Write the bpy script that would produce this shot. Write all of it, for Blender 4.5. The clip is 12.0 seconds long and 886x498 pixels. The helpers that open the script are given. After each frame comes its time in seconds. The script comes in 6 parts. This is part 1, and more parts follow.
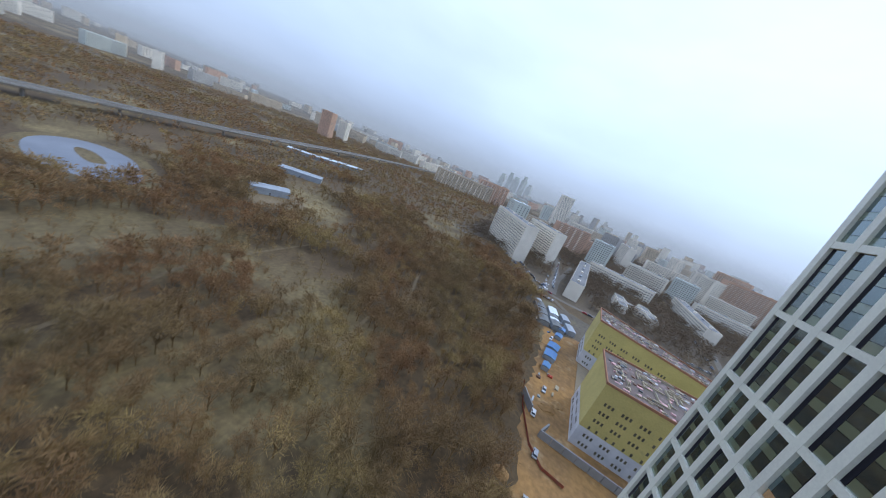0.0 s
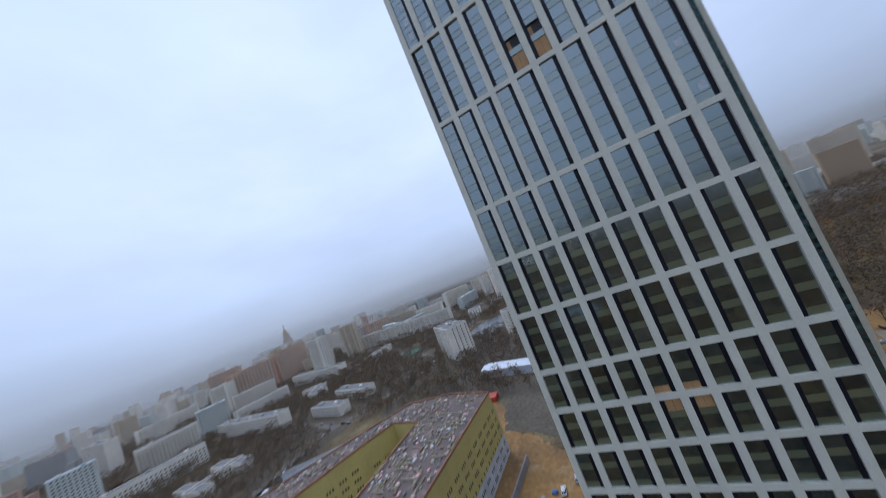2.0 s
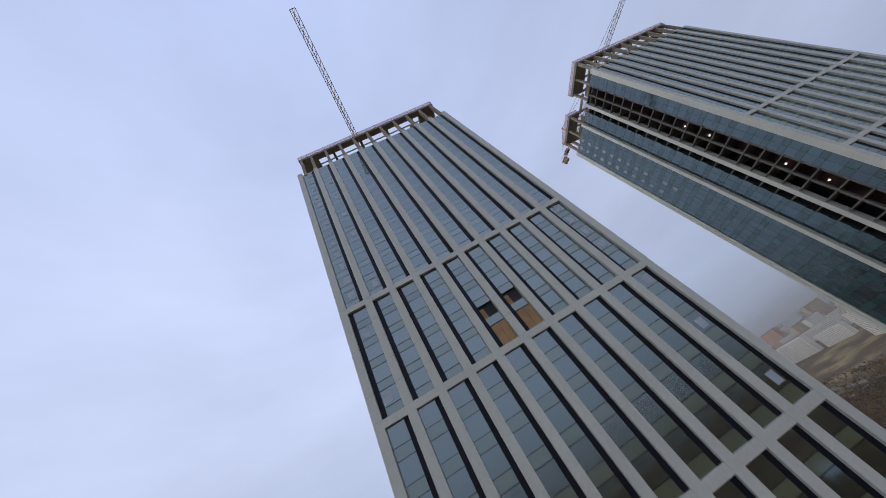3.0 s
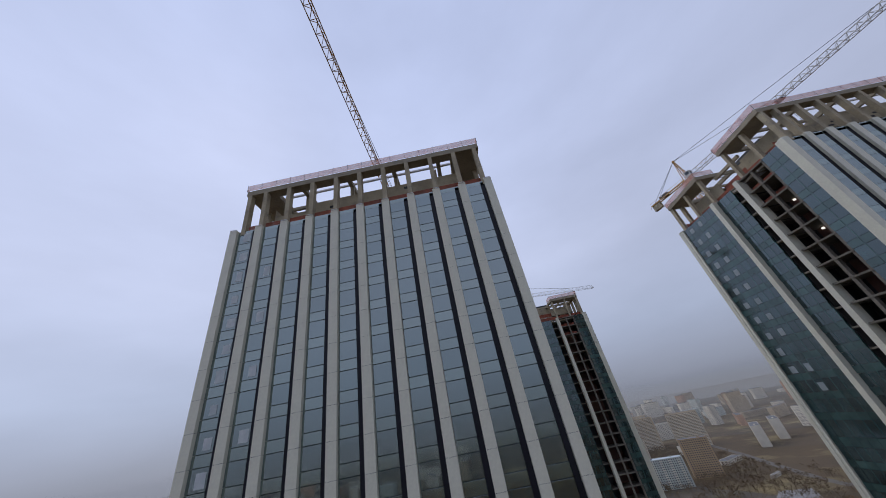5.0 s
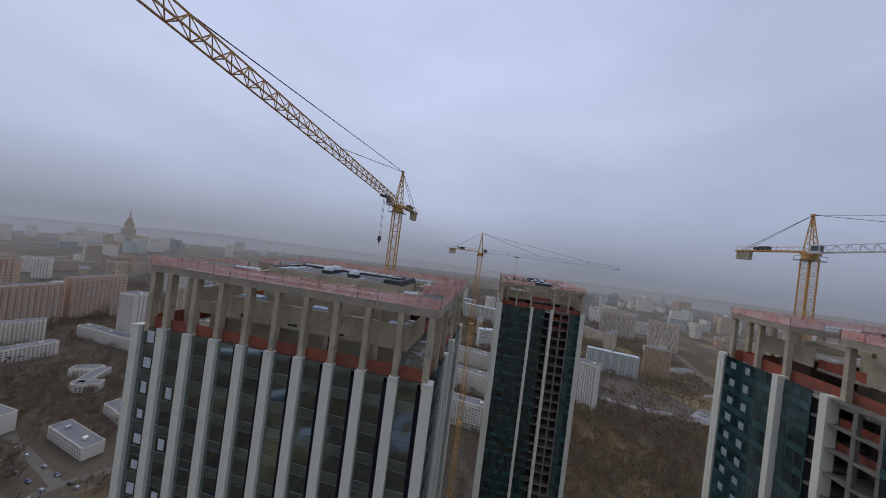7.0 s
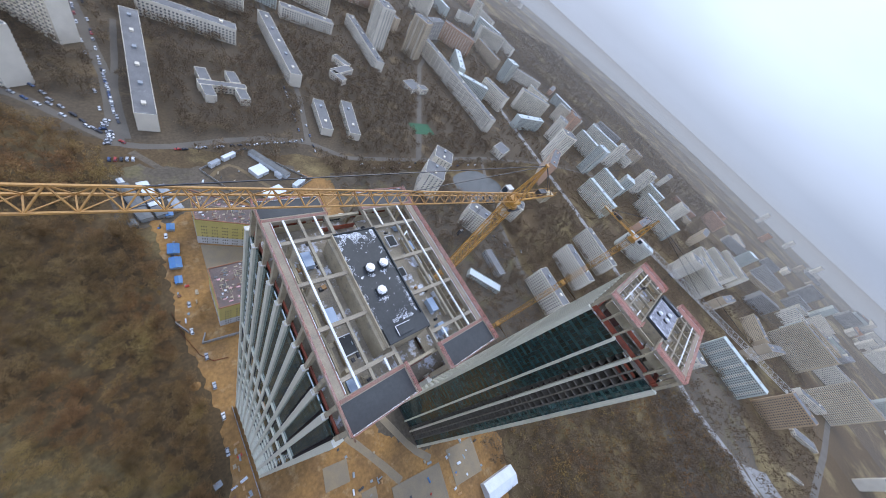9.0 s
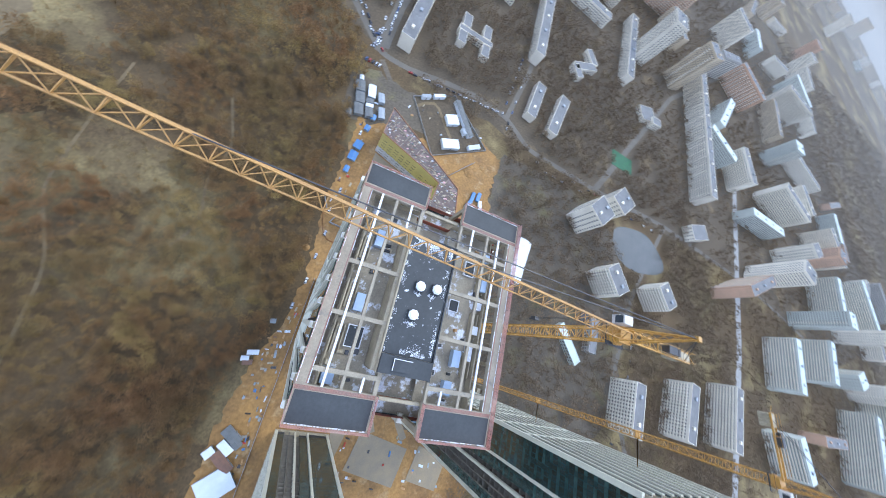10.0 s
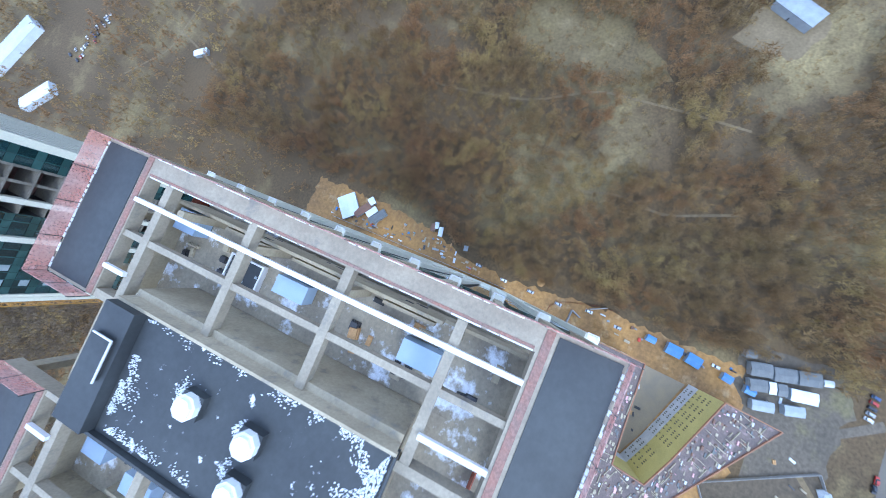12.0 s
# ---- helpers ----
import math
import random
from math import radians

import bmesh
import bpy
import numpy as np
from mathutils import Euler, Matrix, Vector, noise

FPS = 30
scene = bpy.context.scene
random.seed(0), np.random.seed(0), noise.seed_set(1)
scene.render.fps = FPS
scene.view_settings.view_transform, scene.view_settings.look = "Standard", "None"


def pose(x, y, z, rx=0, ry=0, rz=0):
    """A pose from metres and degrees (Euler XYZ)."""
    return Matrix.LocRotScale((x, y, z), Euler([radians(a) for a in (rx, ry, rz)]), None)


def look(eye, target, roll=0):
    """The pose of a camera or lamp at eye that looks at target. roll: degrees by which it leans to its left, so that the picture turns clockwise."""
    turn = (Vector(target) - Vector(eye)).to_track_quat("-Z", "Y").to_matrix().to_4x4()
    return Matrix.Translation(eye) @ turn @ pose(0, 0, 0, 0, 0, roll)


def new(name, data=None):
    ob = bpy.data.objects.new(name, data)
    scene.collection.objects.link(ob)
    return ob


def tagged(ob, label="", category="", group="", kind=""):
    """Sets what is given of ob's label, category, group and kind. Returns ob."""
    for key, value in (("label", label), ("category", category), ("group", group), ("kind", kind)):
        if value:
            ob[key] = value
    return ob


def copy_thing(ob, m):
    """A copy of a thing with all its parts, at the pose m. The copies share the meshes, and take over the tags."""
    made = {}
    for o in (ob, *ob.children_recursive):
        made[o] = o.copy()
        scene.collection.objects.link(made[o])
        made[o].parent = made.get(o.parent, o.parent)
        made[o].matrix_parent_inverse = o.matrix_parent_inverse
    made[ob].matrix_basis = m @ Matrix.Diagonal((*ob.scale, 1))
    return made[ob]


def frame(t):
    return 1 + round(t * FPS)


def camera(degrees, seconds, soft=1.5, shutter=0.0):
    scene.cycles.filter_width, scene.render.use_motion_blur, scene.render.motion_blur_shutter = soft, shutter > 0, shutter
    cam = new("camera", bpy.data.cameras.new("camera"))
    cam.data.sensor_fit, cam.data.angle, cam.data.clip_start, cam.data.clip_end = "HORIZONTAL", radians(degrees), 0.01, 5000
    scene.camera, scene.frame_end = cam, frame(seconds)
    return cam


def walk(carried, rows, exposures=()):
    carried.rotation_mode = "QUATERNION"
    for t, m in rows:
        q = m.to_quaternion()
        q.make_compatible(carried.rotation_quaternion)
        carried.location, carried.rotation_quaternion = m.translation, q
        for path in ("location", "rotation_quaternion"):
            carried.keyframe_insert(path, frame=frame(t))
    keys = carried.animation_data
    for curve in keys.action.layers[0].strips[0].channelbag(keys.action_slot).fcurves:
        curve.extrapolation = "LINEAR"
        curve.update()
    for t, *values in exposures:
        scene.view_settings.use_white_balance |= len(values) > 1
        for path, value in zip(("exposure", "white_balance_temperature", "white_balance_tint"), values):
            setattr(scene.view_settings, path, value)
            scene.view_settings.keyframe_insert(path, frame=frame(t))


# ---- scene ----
cam = camera(112.0, 12.0, 0.32, 0.14)
PATH = [
    (0, (-29.7, -15.57, 74.07), (-30.32, -13.755, 73.502), 22.6),
    (0.5, (-42.243, -9.59, 72.622), (-42.327, -7.635, 72.21), 8.5),
    (1, (-52.859, 1.625, 74.051), (-52.207, 3.485, 73.708), -5.5),
    (1.5, (-57.045, 16.072, 77.388), (-55.669, 17.488, 77.068), -15.2),
    (2, (-53.979, 23.189, 83.17), (-52.174, 24.03, 83.355), -21.4),
    (2.5, (-44.9, 31.0, 87.4), (-43.208, 31.03, 88.466), -30.8),
    (3, (-36.043, 30.12, 98.925), (-34.54, 29.784, 100.202), -36.0),
    (3.5, (-33.154, 26.085, 107.532), (-31.654, 25.876, 108.837), -24.9),
    (3.7, (-32.532, 24.38, 111.377), (-31.026, 24.18, 112.678), -24.0),
    (5.3, (-34.516, 5.322, 147.133), (-32.736, 5.375, 148.043), -9.0),
    (5.5, (-34.319, 3.389, 151.447), (-32.51, 3.453, 152.298), -7.4),
    (6, (-33.862, -0.511, 162.622), (-32.015, -0.319, 163.366), 2.5),
    (6.5, (-33.689, -3.945, 174.655), (-31.735, -3.71, 175.014), 5.1),
    (6.7, (-33.283, -4.959, 178.937), (-31.309, -4.714, 179.143), 5.0),
    (8.5, (-16.927, -1.496, 218.24), (-15.391, -0.788, 217.173), 29.6),
    (9, (-11.782, 2.704, 223.677), (-10.437, 3.282, 222.313), 41.3),
    (9.5, (-7.17, 7.624, 226.178), (-6.077, 8.262, 224.629), 53.1),
    (10, (-1.796, 12.647, 224.916), (-1.102, 13.286, 223.153), 64.0),
    (10.5, (2.541, 18.19, 221.242), (2.752, 18.63, 219.303), 71.8),
    (11, (4.409, 24.138, 215.064), (4.231, 24.421, 213.092), 45.6),
    (11.5, (2.337, 28.371, 206.608), (2.164, 28.326, 204.616), -5.6),
    (12, (-0.608, 30.916, 197.027), (-0.702, 30.544, 195.064), -53.2),
]
EXPOSURES = [(0.0, 0.82, 5900, 4), (1.5, 0.5, 5850, 6), (2.5, 0.15, 6250, 8), (3.5, -0.05, 6500, 11), (5.5, -0.06, 6550, 11), (6.7, -0.15, 6550, 11), (8.3, 0.54, 6350, 9), (9.0, 0.95, 6150, 8), (10.0, 1.42, 5900, 4), (11.0, 1.62, 5700, 4), (11.5, 1.6, 5400, 4), (12.0, 1.62, 5250, 2)]
walk(cam, [(t, look(eye, target, roll)) for t, eye, target, roll in PATH], EXPOSURES)

# ---- sky and sun: a bright overcast day ----
SUN_AZ, SUN_EL = radians(45), radians(48)


def make_world():
    w = bpy.data.worlds.new("overcast_sky")
    scene.world = w
    w.use_nodes = True
    nt = w.node_tree
    n, li = nt.nodes, nt.links
    bg = n["Background"]
    sky = n.new("ShaderNodeTexSky")
    sky.sky_type, sky.sun_disc = "NISHITA", False
    sky.sun_elevation, sky.sun_rotation = SUN_EL, SUN_AZ
    sky.air_density, sky.dust_density = 1.0, 1.0
    dim = n.new("ShaderNodeMix")
    dim.data_type, dim.blend_type = "RGBA", "MULTIPLY"
    dim.inputs[0].default_value = 1.0
    dim.inputs[7].default_value = (0.1, 0.1, 0.1, 1)
    li.new(sky.outputs[0], dim.inputs[6])
    tc = n.new("ShaderNodeTexCoord")
    sep = n.new("ShaderNodeSeparateXYZ")
    li.new(tc.outputs["Generated"], sep.inputs[0])
    ramp = n.new("ShaderNodeValToRGB")
    ramp.color_ramp.elements[0].position = 0.0
    ramp.color_ramp.elements[0].color = (0.25, 0.282, 0.365, 1)
    ramp.color_ramp.elements[1].position = 1.0
    ramp.color_ramp.elements[1].color = (0.47, 0.55, 0.80, 1)
    for pos, col in ((0.06, (0.315, 0.355, 0.47, 1)), (0.16, (0.415, 0.48, 0.645, 1)), (0.4, (0.52, 0.585, 0.79, 1))):
        e = ramp.color_ramp.elements.new(pos)
        e.color = col
    li.new(sep.outputs[2], ramp.inputs[0])
    # soft cloud structure, flattened towards the horizon
    mp = n.new("ShaderNodeMapping")
    mp.inputs["Scale"].default_value = (1.0, 1.0, 2.6)
    li.new(tc.outputs["Generated"], mp.inputs[0])
    no = n.new("ShaderNodeTexNoise")
    no.inputs["Scale"].default_value, no.inputs["Detail"].default_value, no.inputs["Roughness"].default_value = 1.9, 5.0, 0.5
    li.new(mp.outputs[0], no.inputs["Vector"])
    mr = n.new("ShaderNodeMapRange")
    mr.inputs[1].default_value, mr.inputs[2].default_value, mr.inputs[3].default_value, mr.inputs[4].default_value = 0.3, 0.7, 0.91, 1.08
    li.new(no.outputs[0], mr.inputs[0])
    # the thin part of the cloud in front of the sun
    vm = n.new("ShaderNodeVectorMath")
    vm.operation = "DOT_PRODUCT"
    vm.inputs[1].default_value = (math.sin(SUN_AZ) * math.cos(SUN_EL), math.cos(SUN_AZ) * math.cos(SUN_EL), math.sin(SUN_EL))
    li.new(tc.outputs["Generated"], vm.inputs[0])
    gl = n.new("ShaderNodeMapRange")
    gl.interpolation_type = "SMOOTHERSTEP"
    gl.inputs[1].default_value, gl.inputs[2].default_value, gl.inputs[3].default_value, gl.inputs[4].default_value = 0.1, 1.0, 0.93, 1.17
    li.new(vm.outputs["Value"], gl.inputs[0])
    mu = n.new("ShaderNodeMath")
    mu.operation = "MULTIPLY"
    li.new(mr.outputs[0], mu.inputs[0])
    li.new(gl.outputs[0], mu.inputs[1])
    cl = n.new("ShaderNodeVectorMath")
    cl.operation = "SCALE"
    li.new(ramp.outputs[0], cl.inputs[0])
    li.new(mu.outputs[0], cl.inputs["Scale"])
    mix = n.new("ShaderNodeMix")
    mix.data_type = "RGBA"
    mix.inputs[0].default_value = 0.96
    li.new(dim.outputs[2], mix.inputs[6])
    li.new(cl.outputs[0], mix.inputs[7])
    li.new(mix.outputs[2], bg.inputs[0])
    bg.inputs[1].default_value = 1.0


make_world()
sun_data = bpy.data.lights.new("sun", "SUN")
sun_data.energy, sun_data.angle, sun_data.color = 0.6, radians(25), (1.0, 0.94, 0.84)
sun_ob = new("sun", sun_data)
sun_ob.matrix_world = look((math.sin(SUN_AZ) * 400, math.cos(SUN_AZ) * 400, 400 * math.tan(SUN_EL)), (0, 0, 0))


# ---- materials ----
def mat(name, col, rough=0.7, col2=None, scale=1.0, detail=4.0, metal=0.0, ior=1.5, bump=0.0, bscale=20.0, fine=0.12, rand=0.0, patch=None, coords="Object", alpha=1.0, lo=0.35, hi=0.65, tint=None, island=0.0):
    """Base colour that drifts between two tones at one scale, a finer grain on top, relief, and optional patches of a third tone."""
    m = bpy.data.materials.new(name)
    m.use_nodes = True
    nt = m.node_tree
    n, li = nt.nodes, nt.links
    b = n["Principled BSDF"]
    b.inputs["Roughness"].default_value, b.inputs["Metallic"].default_value, b.inputs["IOR"].default_value = rough, metal, ior
    tc = n.new("ShaderNodeTexCoord")
    vec = n.new("ShaderNodeNewGeometry").outputs["Position"] if coords == "World" else tc.outputs[coords]

    def noise_at(s, d=4.0, r=0.55):
        no = n.new("ShaderNodeTexNoise")
        no.inputs["Scale"].default_value, no.inputs["Detail"].default_value, no.inputs["Roughness"].default_value = s, d, r
        li.new(vec, no.inputs["Vector"])
        return no.outputs[0]

    def ranged(v, a, z, c, d):
        mr = n.new("ShaderNodeMapRange")
        for i, x in enumerate((a, z, c, d)):
            mr.inputs[i + 1].default_value = x
        li.new(v, mr.inputs[0])
        return mr.outputs[0]

    def mixed(fac, a, z):
        mx = n.new("ShaderNodeMix")
        mx.data_type = "RGBA"
        li.new(fac, mx.inputs[0])
        for v, i in ((a, 6), (z, 7)):
            if isinstance(v, tuple):
                mx.inputs[i].default_value = (*v, 1)
            else:
                li.new(v, mx.inputs[i])
        return mx.outputs[2]

    c2 = col2 or tuple(x * 0.78 for x in col)
    out = mixed(ranged(noise_at(scale, detail), lo, hi, 0, 1), col, c2)
    if patch:
        pcol, pscale, pa, pb = patch
        out = mixed(ranged(noise_at(pscale, 5.0, 0.65), pa, pb, 0, 1), out, pcol)
    sc = n.new("ShaderNodeVectorMath")
    sc.operation = "SCALE"
    li.new(out, sc.inputs[0])
    grain = ranged(noise_at(bscale, 3.0), 0.3, 0.7, 1 - fine, 1 + fine)
    if rand:
        oi = n.new("ShaderNodeObjectInfo")
        mm = n.new("ShaderNodeMath")
        mm.operation = "MULTIPLY"
        li.new(grain, mm.inputs[0])
        li.new(ranged(oi.outputs["Random"], 0, 1, 1 - rand, 1 + rand), mm.inputs[1])
        grain = mm.outputs[0]
    if island:
        gm = n.new("ShaderNodeNewGeometry")
        mi = n.new("ShaderNodeMath")
        mi.operation = "MULTIPLY"
        li.new(grain, mi.inputs[0])
        li.new(ranged(gm.outputs["Random Per Island"], 0, 1, 1 - island, 1 + island), mi.inputs[1])
        grain = mi.outputs[0]
    li.new(grain, sc.inputs["Scale"])
    li.new(sc.outputs[0], b.inputs["Base Color"])
    if bump:
        bp = n.new("ShaderNodeBump")
        bp.inputs["Strength"].default_value, bp.inputs["Distance"].default_value = bump, 0.05
        li.new(noise_at(bscale, 4.0), bp.inputs["Height"])
        li.new(bp.outputs[0], b.inputs["Normal"])
    if tint:
        b.inputs["Specular Tint"].default_value = (*tint, 1)
    if alpha < 1:
        b.inputs["Alpha"].default_value = alpha
    return m


def leaf_mat(name, tones, rough=0.85, scale=0.02):
    """Twigs: the tone drifts over the woodland and from twig to twig."""
    m = mat(name, tones[0], rough, tones[1], scale=scale, detail=3.0, coords="World", bscale=0.16, fine=0.32, patch=(tones[2], 0.03, 0.52, 0.68))
    n, li = m.node_tree.nodes, m.node_tree.links
    up, geo, mixn = n.new("ShaderNodeVectorMath"), n.new("ShaderNodeNewGeometry"), n.new("ShaderNodeVectorMath")
    up.operation, mixn.operation = "MULTIPLY_ADD", "NORMALIZE"
    up.inputs[1].default_value, up.inputs[2].default_value = (0.6, 0.6, 0.6), (0, 0, 0.75)
    li.new(geo.outputs["Normal"], up.inputs[0])
    li.new(up.outputs[0], mixn.inputs[0])
    b = n["Principled BSDF"]
    li.new(mixn.outputs[0], b.inputs["Normal"])
    # light also filters through the open twigs from behind
    tl, mx = n.new("ShaderNodeBsdfTranslucent"), n.new("ShaderNodeMixShader")
    mx.inputs[0].default_value = 0.4
    li.new(b.inputs["Base Color"].links[0].from_socket, tl.inputs["Color"])
    li.new(mixn.outputs[0], tl.inputs["Normal"])
    li.new(b.outputs[0], mx.inputs[1])
    li.new(tl.outputs[0], mx.inputs[2])
    li.new(mx.outputs[0], n["Material Output"].inputs["Surface"])
    return m


M_WHITE = mat("white_panel", (0.73, 0.71, 0.57), 0.42, (0.65, 0.63, 0.515), scale=0.15, bump=0.05, bscale=3.0, fine=0.05)
M_GLASS = mat("dark_glass", (0.008, 0.030, 0.036), 0.04, (0.006, 0.020, 0.026), scale=0.2, ior=3.5, tint=(0.86, 0.98, 0.97), bump=0.03, bscale=0.35, fine=0.1, rand=0.25)
M_GLASS_FAR = mat("dark_glass_rest", (0.009, 0.026, 0.032), 0.05, (0.006, 0.018, 0.024), scale=0.3, ior=3.4, island=0.3, tint=(0.86, 0.98, 0.97), bump=0.03, bscale=0.35, fine=0.2)
M_SPAND = mat("spandrel_glass", (0.15, 0.155, 0.085), 0.08, (0.10, 0.125, 0.08), scale=0.1, ior=2.9, tint=(0.84, 0.97, 0.99), bump=0.02, bscale=0.4, fine=0.08, rand=0.15)
M_SPAND_U = mat("upper_spandrel_glass", (0.03, 0.066, 0.066), 0.06, (0.036, 0.074, 0.072), scale=0.1, ior=3.6, tint=(0.9, 1.0, 0.96), bump=0.02, bscale=0.4, fine=0.08, rand=0.2)
M_TEAL = mat("teal_glass", (0.010, 0.026, 0.028), 0.07, (0.016, 0.038, 0.040), scale=0.35, ior=2.1, island=0.6, tint=(0.82, 0.96, 1.0), bump=0.03, bscale=0.4, fine=0.3)
M_TEAL_S = mat("teal_spandrel_glass", (0.034, 0.075, 0.070), 0.1, (0.026, 0.06, 0.058), scale=0.35, ior=1.9, island=0.35, tint=(0.85, 0.98, 0.97), bump=0.03, bscale=0.4, fine=0.2)
M_FRAME = mat("dark_metal_panel", (0.007, 0.007, 0.013), 0.5, (0.011, 0.011, 0.019), scale=0.4, ior=1.35, fine=0.1)
# near-black concrete: the shade of the unlit interior is put into the colour
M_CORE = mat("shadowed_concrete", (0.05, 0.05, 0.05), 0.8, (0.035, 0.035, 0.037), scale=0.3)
M_CONC = mat("raw_concrete", (0.45, 0.385, 0.265), 0.85, (0.35, 0.295, 0.20), scale=0.35, bump=0.15, bscale=5.0, fine=0.1, patch=((0.27, 0.245, 0.195), 0.7, 0.56, 0.7))
# darker than raw_concrete: the tops' stronger skylight is offset in the colour
M_BEAM = mat("toned_down_beam_concrete", (0.36, 0.31, 0.225), 0.85, (0.28, 0.24, 0.175), scale=0.4, bump=0.15, bscale=5.0, fine=0.12, patch=((0.22, 0.2, 0.165), 0.6, 0.57, 0.7))
# darker copy of raw_concrete: the open floors' shade is put into the colour
M_SLAB = mat("shade_darkened_slab", (0.20, 0.18, 0.145), 0.85, (0.14, 0.125, 0.10), scale=0.4, fine=0.15, bscale=3.0)
M_CONC_D = mat("damp_concrete_deck", (0.35, 0.30, 0.215), 0.75, (0.24, 0.205, 0.15), scale=0.3, bump=0.2, bscale=4.0, fine=0.15, patch=((0.72, 0.74, 0.78), 0.42, 0.53, 0.62))
M_MEMBRANE = mat("black_roof_membrane", (0.036, 0.039, 0.040), 0.6, (0.050, 0.054, 0.054), scale=0.25, bump=0.08, bscale=2.5, fine=0.12)
M_MEMBRANE_S = mat("membrane_with_frost", (0.036, 0.039, 0.040), 0.6, (0.048, 0.052, 0.052), scale=0.25, bump=0.08, bscale=2.5, fine=0.12, patch=((0.75, 0.77, 0.8), 1.1, 0.63, 0.68))
M_FROST = mat("frost", (0.78, 0.8, 0.83), 0.6, (0.6, 0.62, 0.66), scale=1.5, fine=0.2)
M_NET = mat("orange_safety_net", (0.40, 0.10, 0.05), 0.8, (0.22, 0.07, 0.045), scale=0.5, fine=0.3, bscale=7.0, alpha=0.8)
M_NETD = mat("dusty_red_net", (0.29, 0.15, 0.11), 0.85, (0.23, 0.155, 0.125), scale=0.8, fine=0.25, bscale=6.0)
M_NETR = mat("spread_red_net", (0.36, 0.17, 0.125), 0.85, (0.29, 0.15, 0.115), scale=0.6, fine=0.25, bscale=5.0)
M_FROSTY = mat("frosted_membrane", (0.30, 0.30, 0.33), 0.6, (0.16, 0.16, 0.175), scale=0.5, detail=6.0, fine=0.2, bscale=3.0, patch=((0.62, 0.63, 0.67), 0.6, 0.56, 0.66))
M_NETP = mat("pink_safety_net", (0.72, 0.34, 0.27), 0.8, (0.76, 0.50, 0.43), scale=0.5, fine=0.25, bscale=6.0, alpha=0.42)
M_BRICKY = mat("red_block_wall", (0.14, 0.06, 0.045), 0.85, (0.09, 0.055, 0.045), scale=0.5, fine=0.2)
M_PIPE = mat("white_painted_steel", (0.8, 0.8, 0.8), 0.35, (0.7, 0.7, 0.72), scale=0.6, fine=0.05)
M_UNIT = mat("pale_blue_sheet_metal", (0.42, 0.52, 0.66), 0.4, (0.36, 0.46, 0.6), scale=0.6, fine=0.05)
M_DOME = mat("white_acrylic", (0.84, 0.85, 0.86), 0.25, (0.78, 0.79, 0.8), scale=0.8, fine=0.03)
M_WOOD = mat("new_plywood", (0.50, 0.30, 0.13), 0.7, (0.42, 0.24, 0.10), scale=0.8, bscale=6.0, fine=0.15)
M_FILM = mat("white_protective_film", (0.33, 0.37, 0.38), 0.5, (0.24, 0.285, 0.30), scale=0.8, fine=0.08)
M_FILM_W = mat("bright_protective_film", (0.60, 0.63, 0.63), 0.5, (0.46, 0.50, 0.51), scale=0.8, fine=0.08)
M_LAMP = bpy.data.materials.new("work_lamp_glow")
M_LAMP.use_nodes = True
M_LAMP.node_tree.nodes["Principled BSDF"].inputs["Emission Color"].default_value = (1, 0.9, 0.85, 1)
M_LAMP.node_tree.nodes["Principled BSDF"].inputs["Emission Strength"].default_value = 1.2
M_CRANE = mat("crane_yellow_paint", (0.56, 0.30, 0.06), 0.45, (0.48, 0.26, 0.07), scale=0.3, bscale=6.0, fine=0.15)
M_CRANE_W = mat("crane_white_paint", (0.66, 0.64, 0.6), 0.45, (0.56, 0.54, 0.5), scale=0.3, bscale=6.0, fine=0.12)
M_CRANE_J = mat("faded_crane_paint", (0.52, 0.285, 0.085), 0.5, (0.44, 0.245, 0.085), scale=0.3, bscale=6.0, fine=0.15)
M_STEEL = mat("dark_steel", (0.07, 0.07, 0.075), 0.45, (0.1, 0.095, 0.09), scale=0.7, metal=0.6)
M_YELLOW = mat("mustard_insulation_wall", (0.57, 0.475, 0.165), 0.9, (0.50, 0.415, 0.145), scale=0.12, bump=0.1, bscale=2.0, fine=0.08, patch=((0.46, 0.39, 0.15), 0.3, 0.6, 0.72))
M_BLOCKW = mat("white_block_wall", (0.62, 0.62, 0.62), 0.85, (0.5, 0.5, 0.51), scale=0.2, fine=0.1)
M_TERRA = mat("terracotta_parapet", (0.36, 0.17, 0.09), 0.8, (0.30, 0.15, 0.085), scale=0.3, fine=0.12)
M_ROOFGREY = mat("grey_bitumen_roof", (0.20, 0.196, 0.19), 0.85, (0.15, 0.148, 0.142), scale=0.08, bump=0.1, bscale=1.5, fine=0.12, patch=((0.27, 0.265, 0.255), 0.12, 0.6, 0.7))
M_ROOFDARK = mat("dark_stained_roof", (0.125, 0.098, 0.085), 0.85, (0.17, 0.125, 0.105), scale=0.12, detail=6.0, bump=0.1, bscale=1.5, fine=0.2, patch=((0.28, 0.20, 0.18), 0.2, 0.55, 0.68))
M_SLABC = mat("muddy_concrete_slab", (0.30, 0.235, 0.145), 0.85, (0.25, 0.205, 0.14), scale=0.15, detail=6.0, fine=0.15, coords="World")
M_ROOFPALE = mat("pale_sheet_roof", (0.56, 0.62, 0.63), 0.6, (0.46, 0.51, 0.52), scale=0.08, fine=0.1, patch=((0.5, 0.52, 0.52), 0.12, 0.6, 0.7))
# paler than window_glass: the haze over far houses is put into the colour
M_WINFAR = mat("haze_lightened_glass", (0.075, 0.075, 0.075), 0.3, (0.12, 0.118, 0.11), scale=0.3, fine=0.3, island=0.35)
